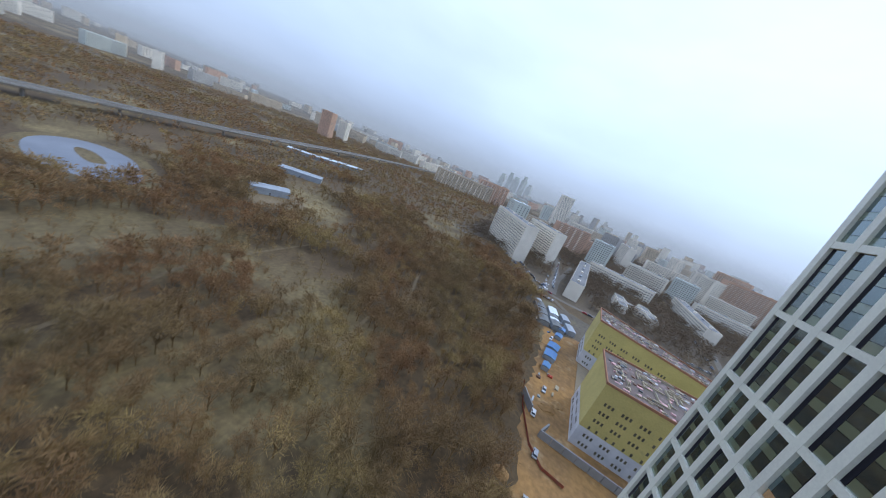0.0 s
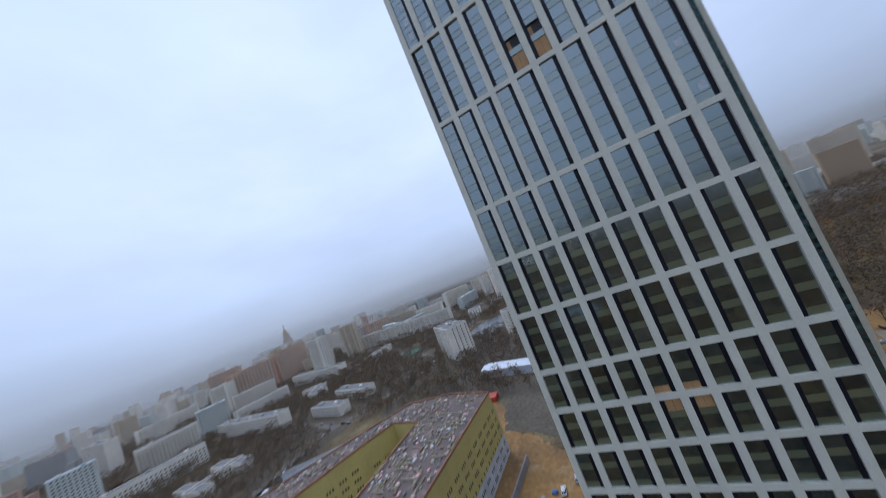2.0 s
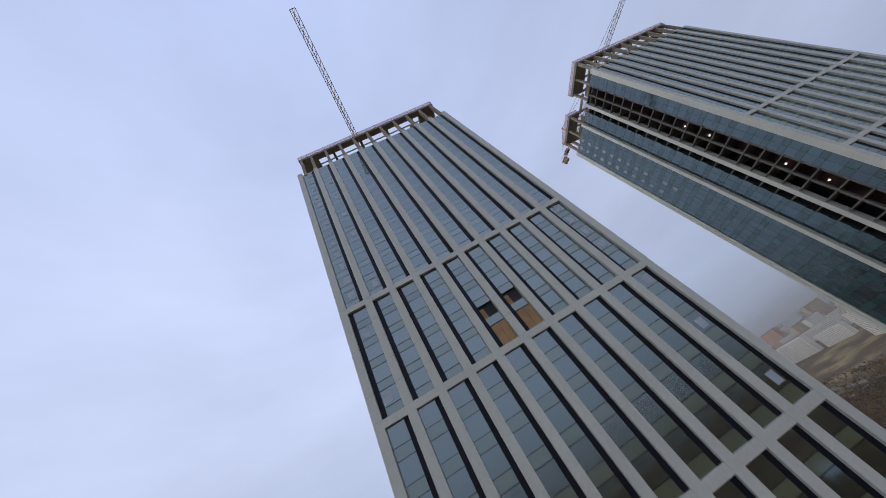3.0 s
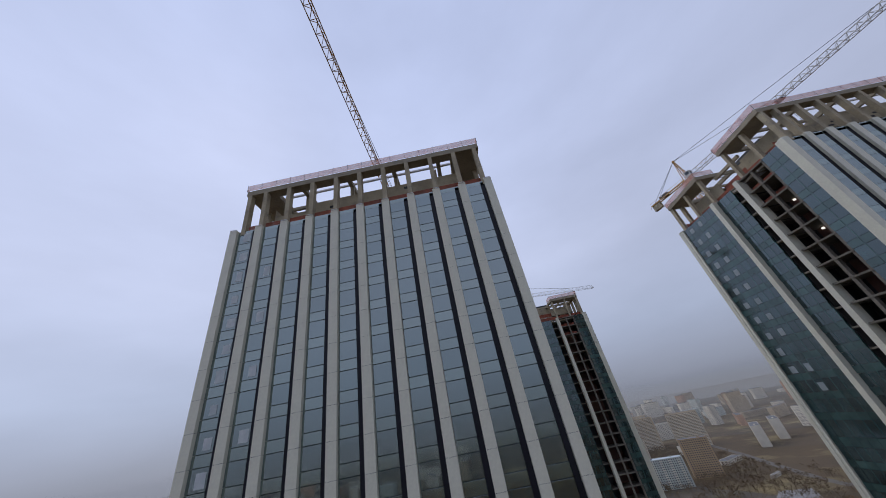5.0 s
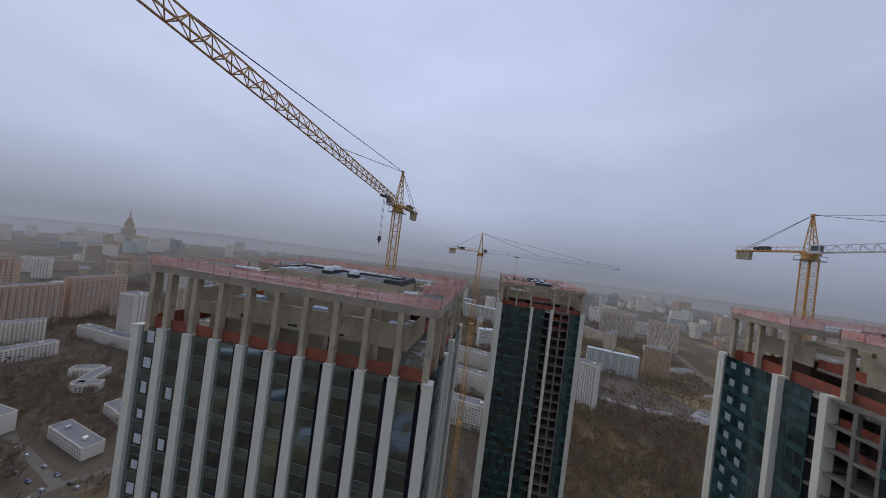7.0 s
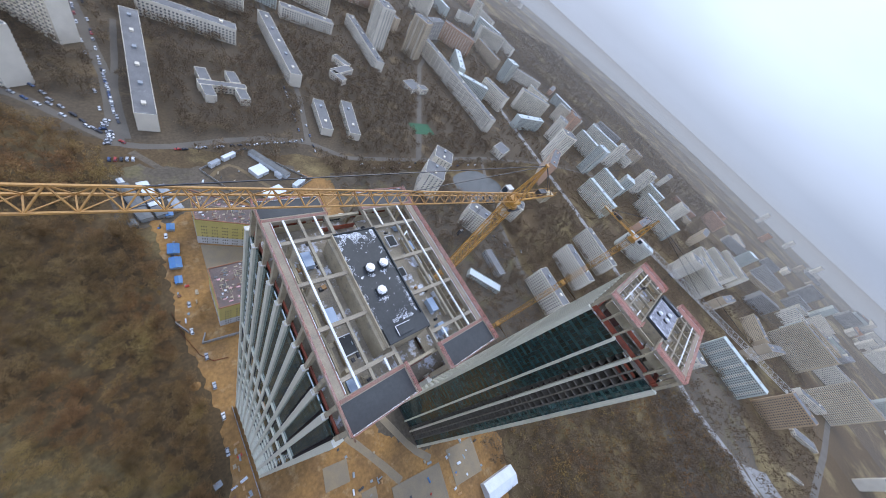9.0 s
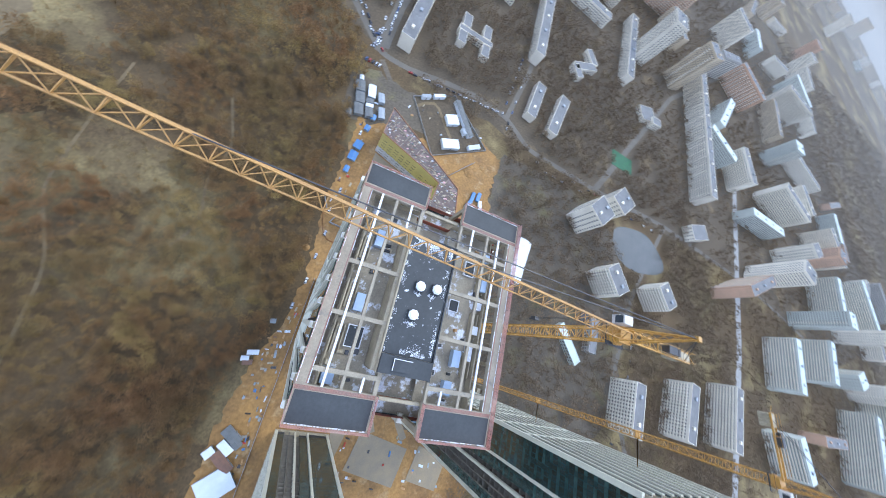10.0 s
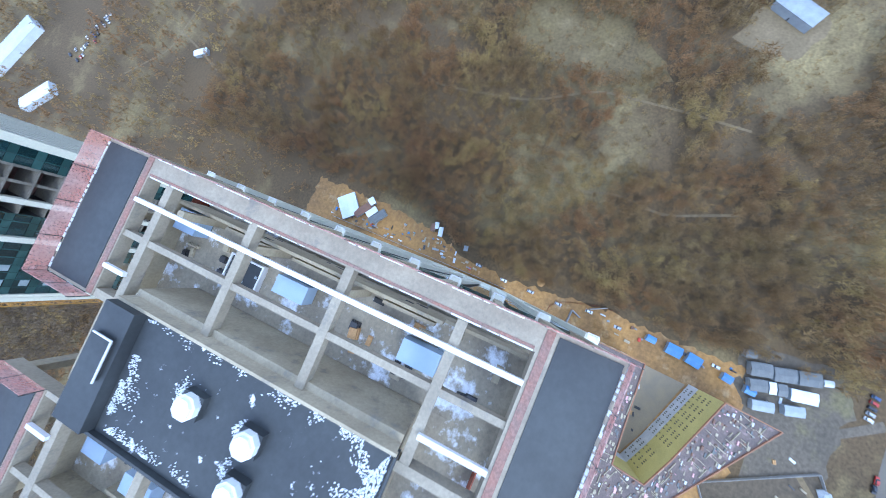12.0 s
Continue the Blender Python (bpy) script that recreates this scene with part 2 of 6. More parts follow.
M_WINDOW_B = mat("unglazed_window_opening", (0.085, 0.075, 0.045), 0.6, (0.13, 0.115, 0.07), scale=0.4, fine=0.3, rand=0.3)
M_WINDOW = mat("window_glass", (0.03, 0.04, 0.05), 0.12, (0.05, 0.06, 0.07), scale=0.5, ior=1.7, fine=0.3)
M_TYRE = mat("black_rubber", (0.02, 0.02, 0.02), 0.8)
M_CLAY = mat("wet_orange_clay", (0.36, 0.195, 0.058), 0.85, (0.21, 0.118, 0.044), scale=0.05, detail=8.0, bump=0.4, bscale=0.5, fine=0.22, patch=((0.38, 0.25, 0.115), 0.09, 0.55, 0.68), coords="World")
M_DIRT = mat("brown_trodden_earth", (0.135, 0.108, 0.075), 0.9, (0.098, 0.08, 0.056), scale=0.035, detail=7.0, bump=0.3, bscale=0.5, fine=0.25, patch=((0.15, 0.125, 0.062), 0.03, 0.54, 0.66), coords="World")
M_GROUND = mat("leaf_litter", (0.112, 0.073, 0.033), 0.95, (0.085, 0.058, 0.028), scale=0.012, detail=9.0, bump=0.6, bscale=0.6, fine=0.3, patch=((0.25, 0.19, 0.085), 0.011, 0.5, 0.66), coords="World")
M_ASPHALT = mat("worn_muddy_asphalt", (0.125, 0.108, 0.085), 0.85, (0.155, 0.135, 0.105), scale=0.06, bump=0.1, bscale=3.0, fine=0.12, coords="World")
M_PAVE = mat("pale_concrete_slab", (0.33, 0.32, 0.30), 0.85, (0.27, 0.26, 0.24), scale=0.12, fine=0.1, coords="World")
M_WATER = mat("grey_pond_water", (0.10, 0.103, 0.095), 0.25, (0.12, 0.12, 0.11), scale=0.05, ior=1.33, bump=0.05, bscale=0.8)
M_ICE = mat("thin_grey_ice", (0.20, 0.215, 0.24), 0.55, (0.15, 0.16, 0.18), scale=0.04, fine=0.1)
M_TWIG = leaf_mat("bare_twigs", ((0.295, 0.158, 0.064), (0.255, 0.178, 0.074), (0.41, 0.295, 0.105)))
M_TWIG_T = leaf_mat("bare_yard_twigs", ((0.215, 0.15, 0.09), (0.185, 0.135, 0.083), (0.26, 0.195, 0.11)))
M_SAND = mat("trodden_sandy_soil", (0.21, 0.155, 0.085), 0.95, (0.165, 0.122, 0.065), scale=0.06, detail=7.0, bump=0.3, bscale=0.6, fine=0.2, coords="World")
M_GRASS = mat("dry_olive_grass", (0.155, 0.115, 0.048), 0.95, (0.115, 0.082, 0.038), scale=0.03, detail=8.0, bump=0.5, bscale=0.5, fine=0.3, patch=((0.20, 0.15, 0.075), 0.025, 0.55, 0.68), coords="World")
M_YARD = mat("dark_yard_earth", (0.115, 0.086, 0.052), 0.95, (0.085, 0.065, 0.042), scale=0.02, detail=8.0, bump=0.4, bscale=0.5, fine=0.25, patch=((0.19, 0.135, 0.07), 0.02, 0.56, 0.68), coords="World")
M_GREEN = mat("green_pitch", (0.035, 0.13, 0.055), 0.8, (0.03, 0.10, 0.05), scale=0.2)
M_BLUE = mat("blue_tarpaulin", (0.07, 0.18, 0.42), 0.5, (0.09, 0.22, 0.38), scale=0.4, fine=0.15)
M_SHEETW = mat("white_sheet_roof", (0.70, 0.74, 0.78), 0.4, (0.6, 0.64, 0.68), scale=0.15, fine=0.08)
M_SHEETD = mat("weathered_grey_roof_sheet", (0.15, 0.155, 0.15), 0.6, (0.11, 0.115, 0.11), scale=0.3, fine=0.15, patch=((0.22, 0.2, 0.17), 0.5, 0.58, 0.7))
M_SHEETG = mat("grey_sheet_metal", (0.33, 0.36, 0.38), 0.5, (0.26, 0.28, 0.30), scale=0.2, fine=0.1)
M_RED = mat("red_paint", (0.55, 0.06, 0.03), 0.5, (0.45, 0.07, 0.04), scale=0.5)
M_BROWN = mat("rusty_brown_sheet", (0.20, 0.10, 0.06), 0.6, (0.15, 0.085, 0.055), scale=0.4)
M_PINK = mat("pink_insulation_pack", (0.66, 0.40, 0.38), 0.7, (0.6, 0.34, 0.34), scale=0.5)


# ---- mesh helpers ----
class Geo:
    """Vertices and faces of one part."""

    def __init__(self):
        self.v, self.f = [], []

    def box(self, x0, y0, z0, x1, y1, z1):
        k = len(self.v)
        self.v += [(x0, y0, z0), (x1, y0, z0), (x1, y1, z0), (x0, y1, z0), (x0, y0, z1), (x1, y0, z1), (x1, y1, z1), (x0, y1, z1)]
        self.f += [(k, k + 3, k + 2, k + 1), (k + 4, k + 5, k + 6, k + 7), (k, k + 1, k + 5, k + 4), (k + 1, k + 2, k + 6, k + 5), (k + 2, k + 3, k + 7, k + 6), (k + 3, k, k + 4, k + 7)]
        return self

    def bar(self, p, q, w, h=None):
        """A square bar from p to q."""
        h = h or w
        p, q = Vector(p), Vector(q)
        d = (q - p).normalized()
        s = d.cross(Vector((0, 0, 1)))
        s = s.normalized() if s.length > 1e-4 else Vector((1, 0, 0))
        u = s.cross(d)
        k = len(self.v)
        for a in (p, q):
            for i, j in ((-1, -1), (1, -1), (1, 1), (-1, 1)):
                self.v.append(tuple(a + s * i * w / 2 + u * j * h / 2))
        self.f += [(k + 3, k + 2, k + 1, k), (k + 4, k + 5, k + 6, k + 7)] + [(k + i, k + (i + 1) % 4, k + 4 + (i + 1) % 4, k + 4 + i) for i in range(4)]
        return self

    def rod(self, p, q, r, r2=None, sides=8):
        r2 = r if r2 is None else r2
        p, q = Vector(p), Vector(q)
        d = (q - p).normalized()
        s = d.cross(Vector((0, 0, 1)))
        s = s.normalized() if s.length > 1e-4 else Vector((1, 0, 0))
        u = s.cross(d)
        k = len(self.v)
        for a, rr in ((p, r), (q, r2)):
            for i in range(sides):
                t = 2 * math.pi * i / sides
                self.v.append(tuple(a + (s * math.cos(t) + u * math.sin(t)) * rr))
        self.f += [(k + i, k + (i + 1) % sides, k + sides + (i + 1) % sides, k + sides + i) for i in range(sides)]
        self.f += [tuple(k + sides - 1 - i for i in range(sides)), tuple(k + sides + i for i in range(sides))]
        return self

    def prism(self, pts, z0, z1):
        """An outline in plan, counter-clockwise, pulled up from z0 to z1."""
        k, m = len(self.v), len(pts)
        self.v += [(x, y, z0) for x, y in pts] + [(x, y, z1) for x, y in pts]
        self.f += [tuple(k + m - 1 - i for i in range(m)), tuple(k + m + i for i in range(m))]
        self.f += [(k + i, k + (i + 1) % m, k + m + (i + 1) % m, k + m + i) for i in range(m)]
        return self

    def gable(self, x0, y0, z0, x1, y1, h):
        """A ridged roof along x."""
        k, ym = len(self.v), (y0 + y1) / 2
        self.v += [(x0, y0, z0), (x1, y0, z0), (x1, y1, z0), (x0, y1, z0), (x0, ym, z0 + h), (x1, ym, z0 + h)]
        self.f += [(k, k + 1, k + 5, k + 4), (k + 2, k + 3, k + 4, k + 5), (k, k + 4, k + 3), (k + 1, k + 2, k + 5), (k, k + 3, k + 2, k + 1)]
        return self

    def mesh(self, name, material):
        me = bpy.data.meshes.new(name)
        me.from_pydata(self.v, [], self.f)
        me.materials.append(material)
        return me


def part(name, geo, material, parent, label="", kind=""):
    ob = new(name, geo if isinstance(geo, bpy.types.Mesh) else geo.mesh(name, material))
    ob.parent = parent
    return tagged(ob, label=label, kind=kind)


def piece(name, me, parent, m):
    ob = new(name, me)
    ob.parent = parent
    ob.matrix_local = m
    return ob


def thing(name, m, label, category, group="", kind=""):
    ob = new(name)
    ob.matrix_world = m
    return tagged(ob, label, category, group, kind)


def single(name, geo, material, label, category, m=None, group="", kind=""):
    ob = new(name, geo.mesh(name, material))
    if m is not None:
        ob.matrix_world = m
    return tagged(ob, label, category, group, kind)


def at(x, y, z=0.0, turn=0.0):
    return Matrix.Translation((x, y, z)) @ Matrix.Rotation(radians(turn), 4, "Z")


rng = random.Random(7)


# ---- the three towers ----
TW, TD, ZT = 40.4, 31.2, 171.0
PITCH = 3.935
BANDS = [127.6, 111.0, 92.4, 82.1, 71.6, 61.0] + [54.0 - 7.05 * i for i in range(8)]
COUNTS = [13, 5, 5, 3, 3, 3] + [2] * 8
SIDES = [1, -1, 1, 1, -1, -1, 1, -1, 1, -1, 1, -1, 1, -1]
PIL, BAND = 1.12, 0.92
PX = [TW - 0.525 - k * PITCH for k in range(11)]


def zones():
    tops = [ZT - 0.1] + [b - BAND / 2 for b in BANDS]
    lows = [b + BAND / 2 for b in BANDS]
    return [(lows[i], tops[i], COUNTS[i], SIDES[i]) for i in range(len(BANDS))]


ZONES = zones()
FLOORS = sorted(lo + (hi - lo) * j / n for lo, hi, n, s in ZONES for j in range(n)) + [ZT - 0.1]


def pane_rows():
    """Zone number, pane bottom and top, and whether it is a spandrel, from the top down."""
    rows = []
    for zi, (lo, hi, n, s) in enumerate(ZONES):
        h = (hi - lo) / n
        for j in range(n):
            z = lo + j * h
            rows.append((zi, z + 0.03, z + h * 0.36 - 0.03, True))
            rows.append((zi, z + h * 0.36 + 0.03, z + h - 0.03, False))
    return rows


ROWS = pane_rows()


def pane_mesh(name, w, h, material):
    """A pane with a bevelled rim, standing on its lower edge, facing -x."""
    g, b = Geo(), 0.014
    g.v = [(0, -w / 2, 0), (0, w / 2, 0), (0, w / 2, h), (0, -w / 2, h), (-b, -w / 2 + b, b), (-b, w / 2 - b, b), (-b, w / 2 - b, h - b), (-b, -w / 2 + b, h - b)]
    g.f = [(7, 6, 5, 4)] + [(4 + i, 4 + (i + 1) % 4, (i + 1) % 4, i) for i in range(4)]
    g.f = [(4, 7, 6, 5), (0, 4, 5, 1), (1, 5, 6, 2), (2, 6, 7, 3), (3, 7, 4, 0)]
    return g.mesh(name, material)


def long_face(tower, east, detailed):
    def X(d):
        return TD - d if east else d

    def box(g, d0, y0, z0, d1, y1, z1):
        a, b = sorted((X(d0), X(d1)))
        g.box(a, y0, z0, b, y1, z1)

    for y in PX:
        g = Geo()
        box(g, 0.0, y - PIL / 2 + (0 if 0 < y - PIL / 2 else 0.04), 0.0, 0.85, y + PIL / 2, ZT + 0.25)
        if detailed and not east:
            continue
        part("pilaster", g, M_WHITE, tower)
    if detailed and not east:
        # the near face: storey-high cladding panels with open joints over a dark rail on the upper storeys
        z0 = BANDS[1] + BAND / 2
        zs = [z0] + [z for z in FLOORS if z > z0 + 1] + [ZT + 0.25]
        panels = {}
        for y in PX:
            part("pilaster", Geo().box(0.0, max(0.04, y - PIL / 2), 0.0, 0.85, y + PIL / 2, z0), M_WHITE, tower)
            part("pilaster_rail", Geo().box(0.03, max(0.07, y - PIL / 2 + 0.03), z0, 0.85, y + PIL / 2 - 0.03, ZT + 0.2), M_FRAME, tower)
            for za, zb in zip(zs[:-1], zs[1:]):
                key = round(zb - za, 3)
                if key not in panels:
                    panels[key] = Geo().box(0.0, -PIL / 2, 0.012, 0.84, PIL / 2, zb - za - 0.012).mesh("pilaster_panel", M_WHITE)
                piece("pilaster_panel", panels[key], tower, Matrix.Translation((0, y, za)))
    for z in BANDS:
        g = Geo()
        box(g, 0.03, PX[10] - PIL / 2 + 0.1, z - BAND / 2, 0.83, PX[0] + PIL / 2 - 0.05, z + BAND / 2)
        part("band", g, M_WHITE, tower)
    glass, spand, upper, strips = Geo(), Geo(), Geo(), Geo()
    shared = {}
    for k in range(10):
        y0, y1 = PX[k + 1] + PIL / 2, PX[k] - PIL / 2
        for zi, (lo, hi, n, s) in enumerate(ZONES):
            a, b = (y0, y0 + 0.58) if s > 0 else (y1 - 0.58, y1)
            box(strips, 0.42, a, lo, 0.8, b, hi)
        for zi, za, zb, sp in ROWS:
            s = SIDES[zi]
            a, b = (y0 + 0.62, y1 - 0.03) if s > 0 else (y0 + 0.03, y1 - 0.62)
            bottom = za < ZONES[zi][0] + 1
            if detailed and k in (4, 5) and zi == 1:
                if bottom or (not sp and za < ZONES[1][0] + 7 and za > ZONES[1][0] + 3.5):
                    continue
                if not sp and za < ZONES[1][0] + 3.5:
                    continue
            if detailed and k in (4, 5) and ((zi == 7 and za > ZONES[7][1] - 2.4) or (zi == 6 and bottom)):
                continue
            if detailed and zi < 2:
                key = (sp, zi, round(zb - za, 3))
                if key not in shared:
                    shared[key] = pane_mesh("spandrel_panel" if sp else "glass_pane", b - a, zb - za, (M_SPAND_U if zi == 0 else M_SPAND) if sp else M_GLASS)
                piece("spandrel_panel" if sp else "glass_pane", shared[key], tower, Matrix.Translation((0.45, (a + b) / 2, za)))
            else:
                box((upper if zi == 0 else spand) if sp else glass, 0.42, a, za, 0.8, b, zb)
    part("dark_infill", strips, M_FRAME, tower, kind="stuff")
    part("glazing", glass, M_GLASS_FAR, tower, kind="stuff")
    part("spandrel_glazing", spand, M_SPAND, tower, kind="stuff")
    if upper.v:
        part("spandrel_glazing", upper, M_SPAND_U, tower, kind="stuff")


def short_face(tower, north, opened):
    """The narrow face: two glazed wings and a recess between two deep ribs. One wing may still be open to the raw floors."""
    def Y(d):
        return TW - d if north else d

    def box(g, x0, d0, z0, x1, d1, z1):
        a, b = sorted((Y(d0), Y(d1)))
        g.box(x0, a, z0, x1, b, z1)

    for x in (11.4, 18.7):
        g = Geo()
        box(g, x - 0.5, 0.0, 0.0, x + 0.5, 1.5, ZT + 0.2)
        part("pilaster", g, M_WHITE, tower)
    for x0, x1 in ((0.87, 1.5), (29.7, TD - 0.87)):
        g = Geo()
        box(g, x0, 0.03, 0.0, x1, 0.6, ZT + 0.2)
        part("pilaster", g, M_WHITE, tower)
    spans = [(1.5, 5.0, 0.3), (19.2, 29.7, 0.3), (14.0, 18.2, 0.9)]
    if not opened:
        spans += [(5.0, 10.9, 0.3), (11.9, 14.0, 0.9)]
    glass, solid = Geo(), Geo()
    for x0, x1, d in spans:
        m = max(1, round((x1 - x0) / 1.5))
        w = (x1 - x0) / m
        for za, zb in zip(FLOORS[:-1], FLOORS[1:]):
            for j in range(m):
                zm = za + (zb - za) * 0.36
                box(solid, x0 + j * w + 0.03, d - 0.02, za + 0.04, x0 + (j + 1) * w - 0.03, d + 0.25, zm)
                box(solid, x0 + j * w - 0.08, d - 0.02, zm, x0 + j * w + 0.1, d + 0.2, zb + 0.04)
                box(glass, x0 + j * w + 0.1, d, zm + 0.06, x0 + (j + 1) * w - 0.08, d + 0.25, zb - 0.02)
    part("teal_glazing", glass, M_TEAL, tower, kind="stuff")
    part("teal_spandrel", solid, M_TEAL_S, tower, kind="stuff")
    if opened:
        slabs, cols, walls, lamps, rails = Geo(), Geo(), Geo(), Geo(), Geo()
        for i, z in enumerate(FLOORS):
            box(slabs, 5.0, 0.35, z - 0.28, 10.9, 6.5, z)
            box(slabs, 11.9, 1.0, z - 0.28, 14.0, 6.5, z)
        for x in (5.2, 8.0):
            box(cols, x - 0.25, 0.45, 0.0, x + 0.25, 1.0, ZT)
        for i, z in enumerate(FLOORS[:-1]):
            if i > len(FLOORS) - 4:
                box(rails, 5.5, 1.6, z, 10.8, 1.65, z + 1.0)
            box(walls, 5.0, 5.6, z, 10.9, 5.9, FLOORS[i + 1])
            if i < len(FLOORS) - 3:
                for x in [v for v in (6.6, 9.5) if (i * 5 + int(v)) % 7 in (0, 3)]:
                    box(lamps, x - 0.16, 4.9, z + 2.45, x + 0.16, 5.2, z + 2.75)
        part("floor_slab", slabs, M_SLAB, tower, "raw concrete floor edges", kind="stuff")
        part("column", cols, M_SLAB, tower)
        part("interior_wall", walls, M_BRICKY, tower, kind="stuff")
        part("safety_net", rails, M_NET, tower, kind="stuff")
        part("work_lamp", lamps, M_LAMP, tower, kind="stuff")


def roof_works(tower, detailed):
    """The unfinished crown: columns, ring slab, beams, inner deck and the black core roof."""
    zr0, zr1 = 178.35, 179.3
    g = Geo().box(1.0, 1.0, ZT - 1.0, TD - 1.0, TW - 1.0, ZT - 0.55)
    part("terrace_floor", g, M_CONC_D, tower)
    ys = [0.95] + [y for y in PX[1:10]] + [38.6]
    ys = sorted(ys)
    for y in ys:
        for x in (0.35, 29.95):
            part("column", Geo().box(x, y - 0.33, ZT - 0.55, x + 0.9, y + 0.33, zr0), M_CONC, tower)
    for x in (5.6, 10.7, 19.2, 24.6):
        for y in (0.5, 38.1):
            part("column", Geo().box(x - 0.3, y, ZT - 0.55, x + 0.3, y + 0.8, zr0), M_CONC, tower)
    # ring slab: long strips at the sides, wide black-covered slabs at the ends of both wings
    for x0, x1 in ((0.35, 1.9), (29.2, 30.85)):
        part("ring_slab", Geo().box(x0, 5.0, zr0, x1, 34.6, zr1), M_BEAM, tower)
        xn = x1 - 0.42 if x0 < 10 else x0 + 0.1
        part("folded_net", Geo().box(xn + 0.12, 5.1, zr1, xn + 0.3, 34.5, zr1 + 0.03), M_NETD, tower, "dusty red net folded along the slab edge")
    for x0, x1 in ((0.35, 11.35), (18.65, 30.85)):
        for y0, y1 in ((0.2, 5.0), (34.6, 39.2)):
            part("ring_slab", Geo().box(x0, y0, zr0, x1, y1, zr1), M_BEAM, tower)
            ya, yb, yc = (y0 + 0.2, y1 - 0.75, y1 - 0.62) if y0 < 10 else (y0 + 0.95, y1 - 0.2, y0 + 0.2)
            part("roof_membrane", Geo().box(x0 + 0.25, ya, zr1, x1 - 0.25, yb, zr1 + 0.06), M_MEMBRANE if detailed else M_NETR, tower, "smooth black bitumen sheet" if detailed else "dusty red net spread over the slab")
            part("folded_net", Geo().box(x0 + 0.1, yc, zr1, x1 - 0.1, yc + 0.5, zr1 + 0.05), M_NETD, tower, "dusty red net folded along the slab edge")
            g = Geo()
            yo = y0 + 0.05 if y0 < 10 else y1 - 0.17
            for i in range(26):
                a = x0 + 0.3 + (x1 - x0 - 0.6) * i / 26
                if rng.random() < 0.82:
                    g.box(a, yo, zr1 + 0.06, a + (x1 - x0) / 26 * rng.uniform(0.5, 1.0), yo + rng.uniform(0.06, 0.16), zr1 + 0.1)
            part("frost_line", g, M_FROST, tower, kind="stuff")
    for xe in (0.42, 1.86, 29.23, 30.7):
        g = Geo()
        y = 5.2
        while y < 34.2:
            ln = rng.uniform(0.3, 2.2)
            if rng.random() < 0.75:
                g.box(xe - rng.uniform(0.02, 0.06), y, zr1, xe + rng.uniform(0.02, 0.06), y + ln, zr1 + 0.03)
            y += ln + rng.uniform(0.05, 0.5)
        part("frost_line", g, M_FROST, tower, kind="stuff")
    for x0, x1, y0, y1 in ((10.75, 11.35, 5.0, 8.1), (10.75, 11.35, 29.7, 34.6), (18.65, 19.05, 5.0, 34.6)):
        part("edge_beam", Geo().box(x0, y0, zr0, x1, y1, zr1 - 0.05), M_BEAM, tower)
    for y in (7.1, 14.8, 22.5, 30.3):
        for x0, x1 in ((1.9, 10.75 if y in (7.1, 30.3) else 9.98), (19.05, 29.2)):
            part("roof_beam", Geo().box(x0, y - 0.32, zr0 + 0.1, x1, y + 0.32, zr1 - 0.08), M_BEAM, tower)
    for x, w in ((6.3, 0.45), (24.6, 0.45)):
        for y0, y1 in ((5.0, 6.78), (7.42, 14.48), (15.12, 22.18), (22.82, 29.98), (30.62, 34.6)):
            part("roof_beam", Geo().box(x - w / 2, y0, zr0 + 0.25, x + w / 2, y1, zr1 - 0.12), M_BEAM, tower)
    for x, y0, y1 in ((3.7, 5.0, 34.6), (26.9, 5.0, 34.6), (8.9, 5.0, 7.0), (8.9, 30.4, 34.6), (21.2, 5.0, 7.0), (21.2, 30.4, 34.6)):
        part("steel_purlin", Geo().box(x - 0.16, y0, zr1 - 0.05, x + 0.16, y1, zr1 + 0.22), M_PIPE, tower, "white-painted steel section")
    # inner deck with its upstand wall
    zd = 174.6
    for y0, y1 in ((4.23, 8.1), (29.7, 35.37)):
        part("upper_deck", Geo().box(9.47, y0, zd - 0.3, 11.56, y1, zd), M_CONC_D, tower, "damp concrete deck with snow patches")
    for x0, x1 in ((3.0, 9.48), (18.6, 28.2)):
        part("upper_deck", Geo().box(x0 + 0.04, 4.23, zd - 0.3, x1 - 0.02, 35.37, zd), M_CONC_D, tower, "damp concrete deck with snow patches")
        for a, b, c, d in ((x0, 4.0, 11.6 if x0 < 10 else x1, 4.2), (x0, 35.4, 11.6 if x0 < 10 else x1, 35.6)):
            part("upstand_wall", Geo().box(a, b, zd - 1.3, c, d, zd + 1.7), M_CONC, tower)
        xo = x0 if x0 < 10 else x1 - 0.25
        part("upstand_wall", Geo().box(xo, 4.2, zd - 1.3, xo + 0.25, 29.0, zd + 1.7), M_CONC, tower)
        part("upstand_wall", Geo().box(xo, 29.0, zd - 1.3, xo + 0.25, 35.4, zd + 0.4), M_CONC, tower)
        for y in (8.0, 14.8, 22.5, 30.3):
            part("column", Geo().box(xo + 0.3, y - 0.3, ZT - 0.55, xo + 0.9, y + 0.3, zr0 + 0.1), M_CONC, tower)
        g = Geo()
        g.box(x0 + 2.0, 6.0, ZT - 0.55, x1 - 2.0, 34.0, zd - 0.3)
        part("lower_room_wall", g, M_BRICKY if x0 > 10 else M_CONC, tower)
        xs = x0 + 0.5 if x0 < 10 else x1 - 1.9
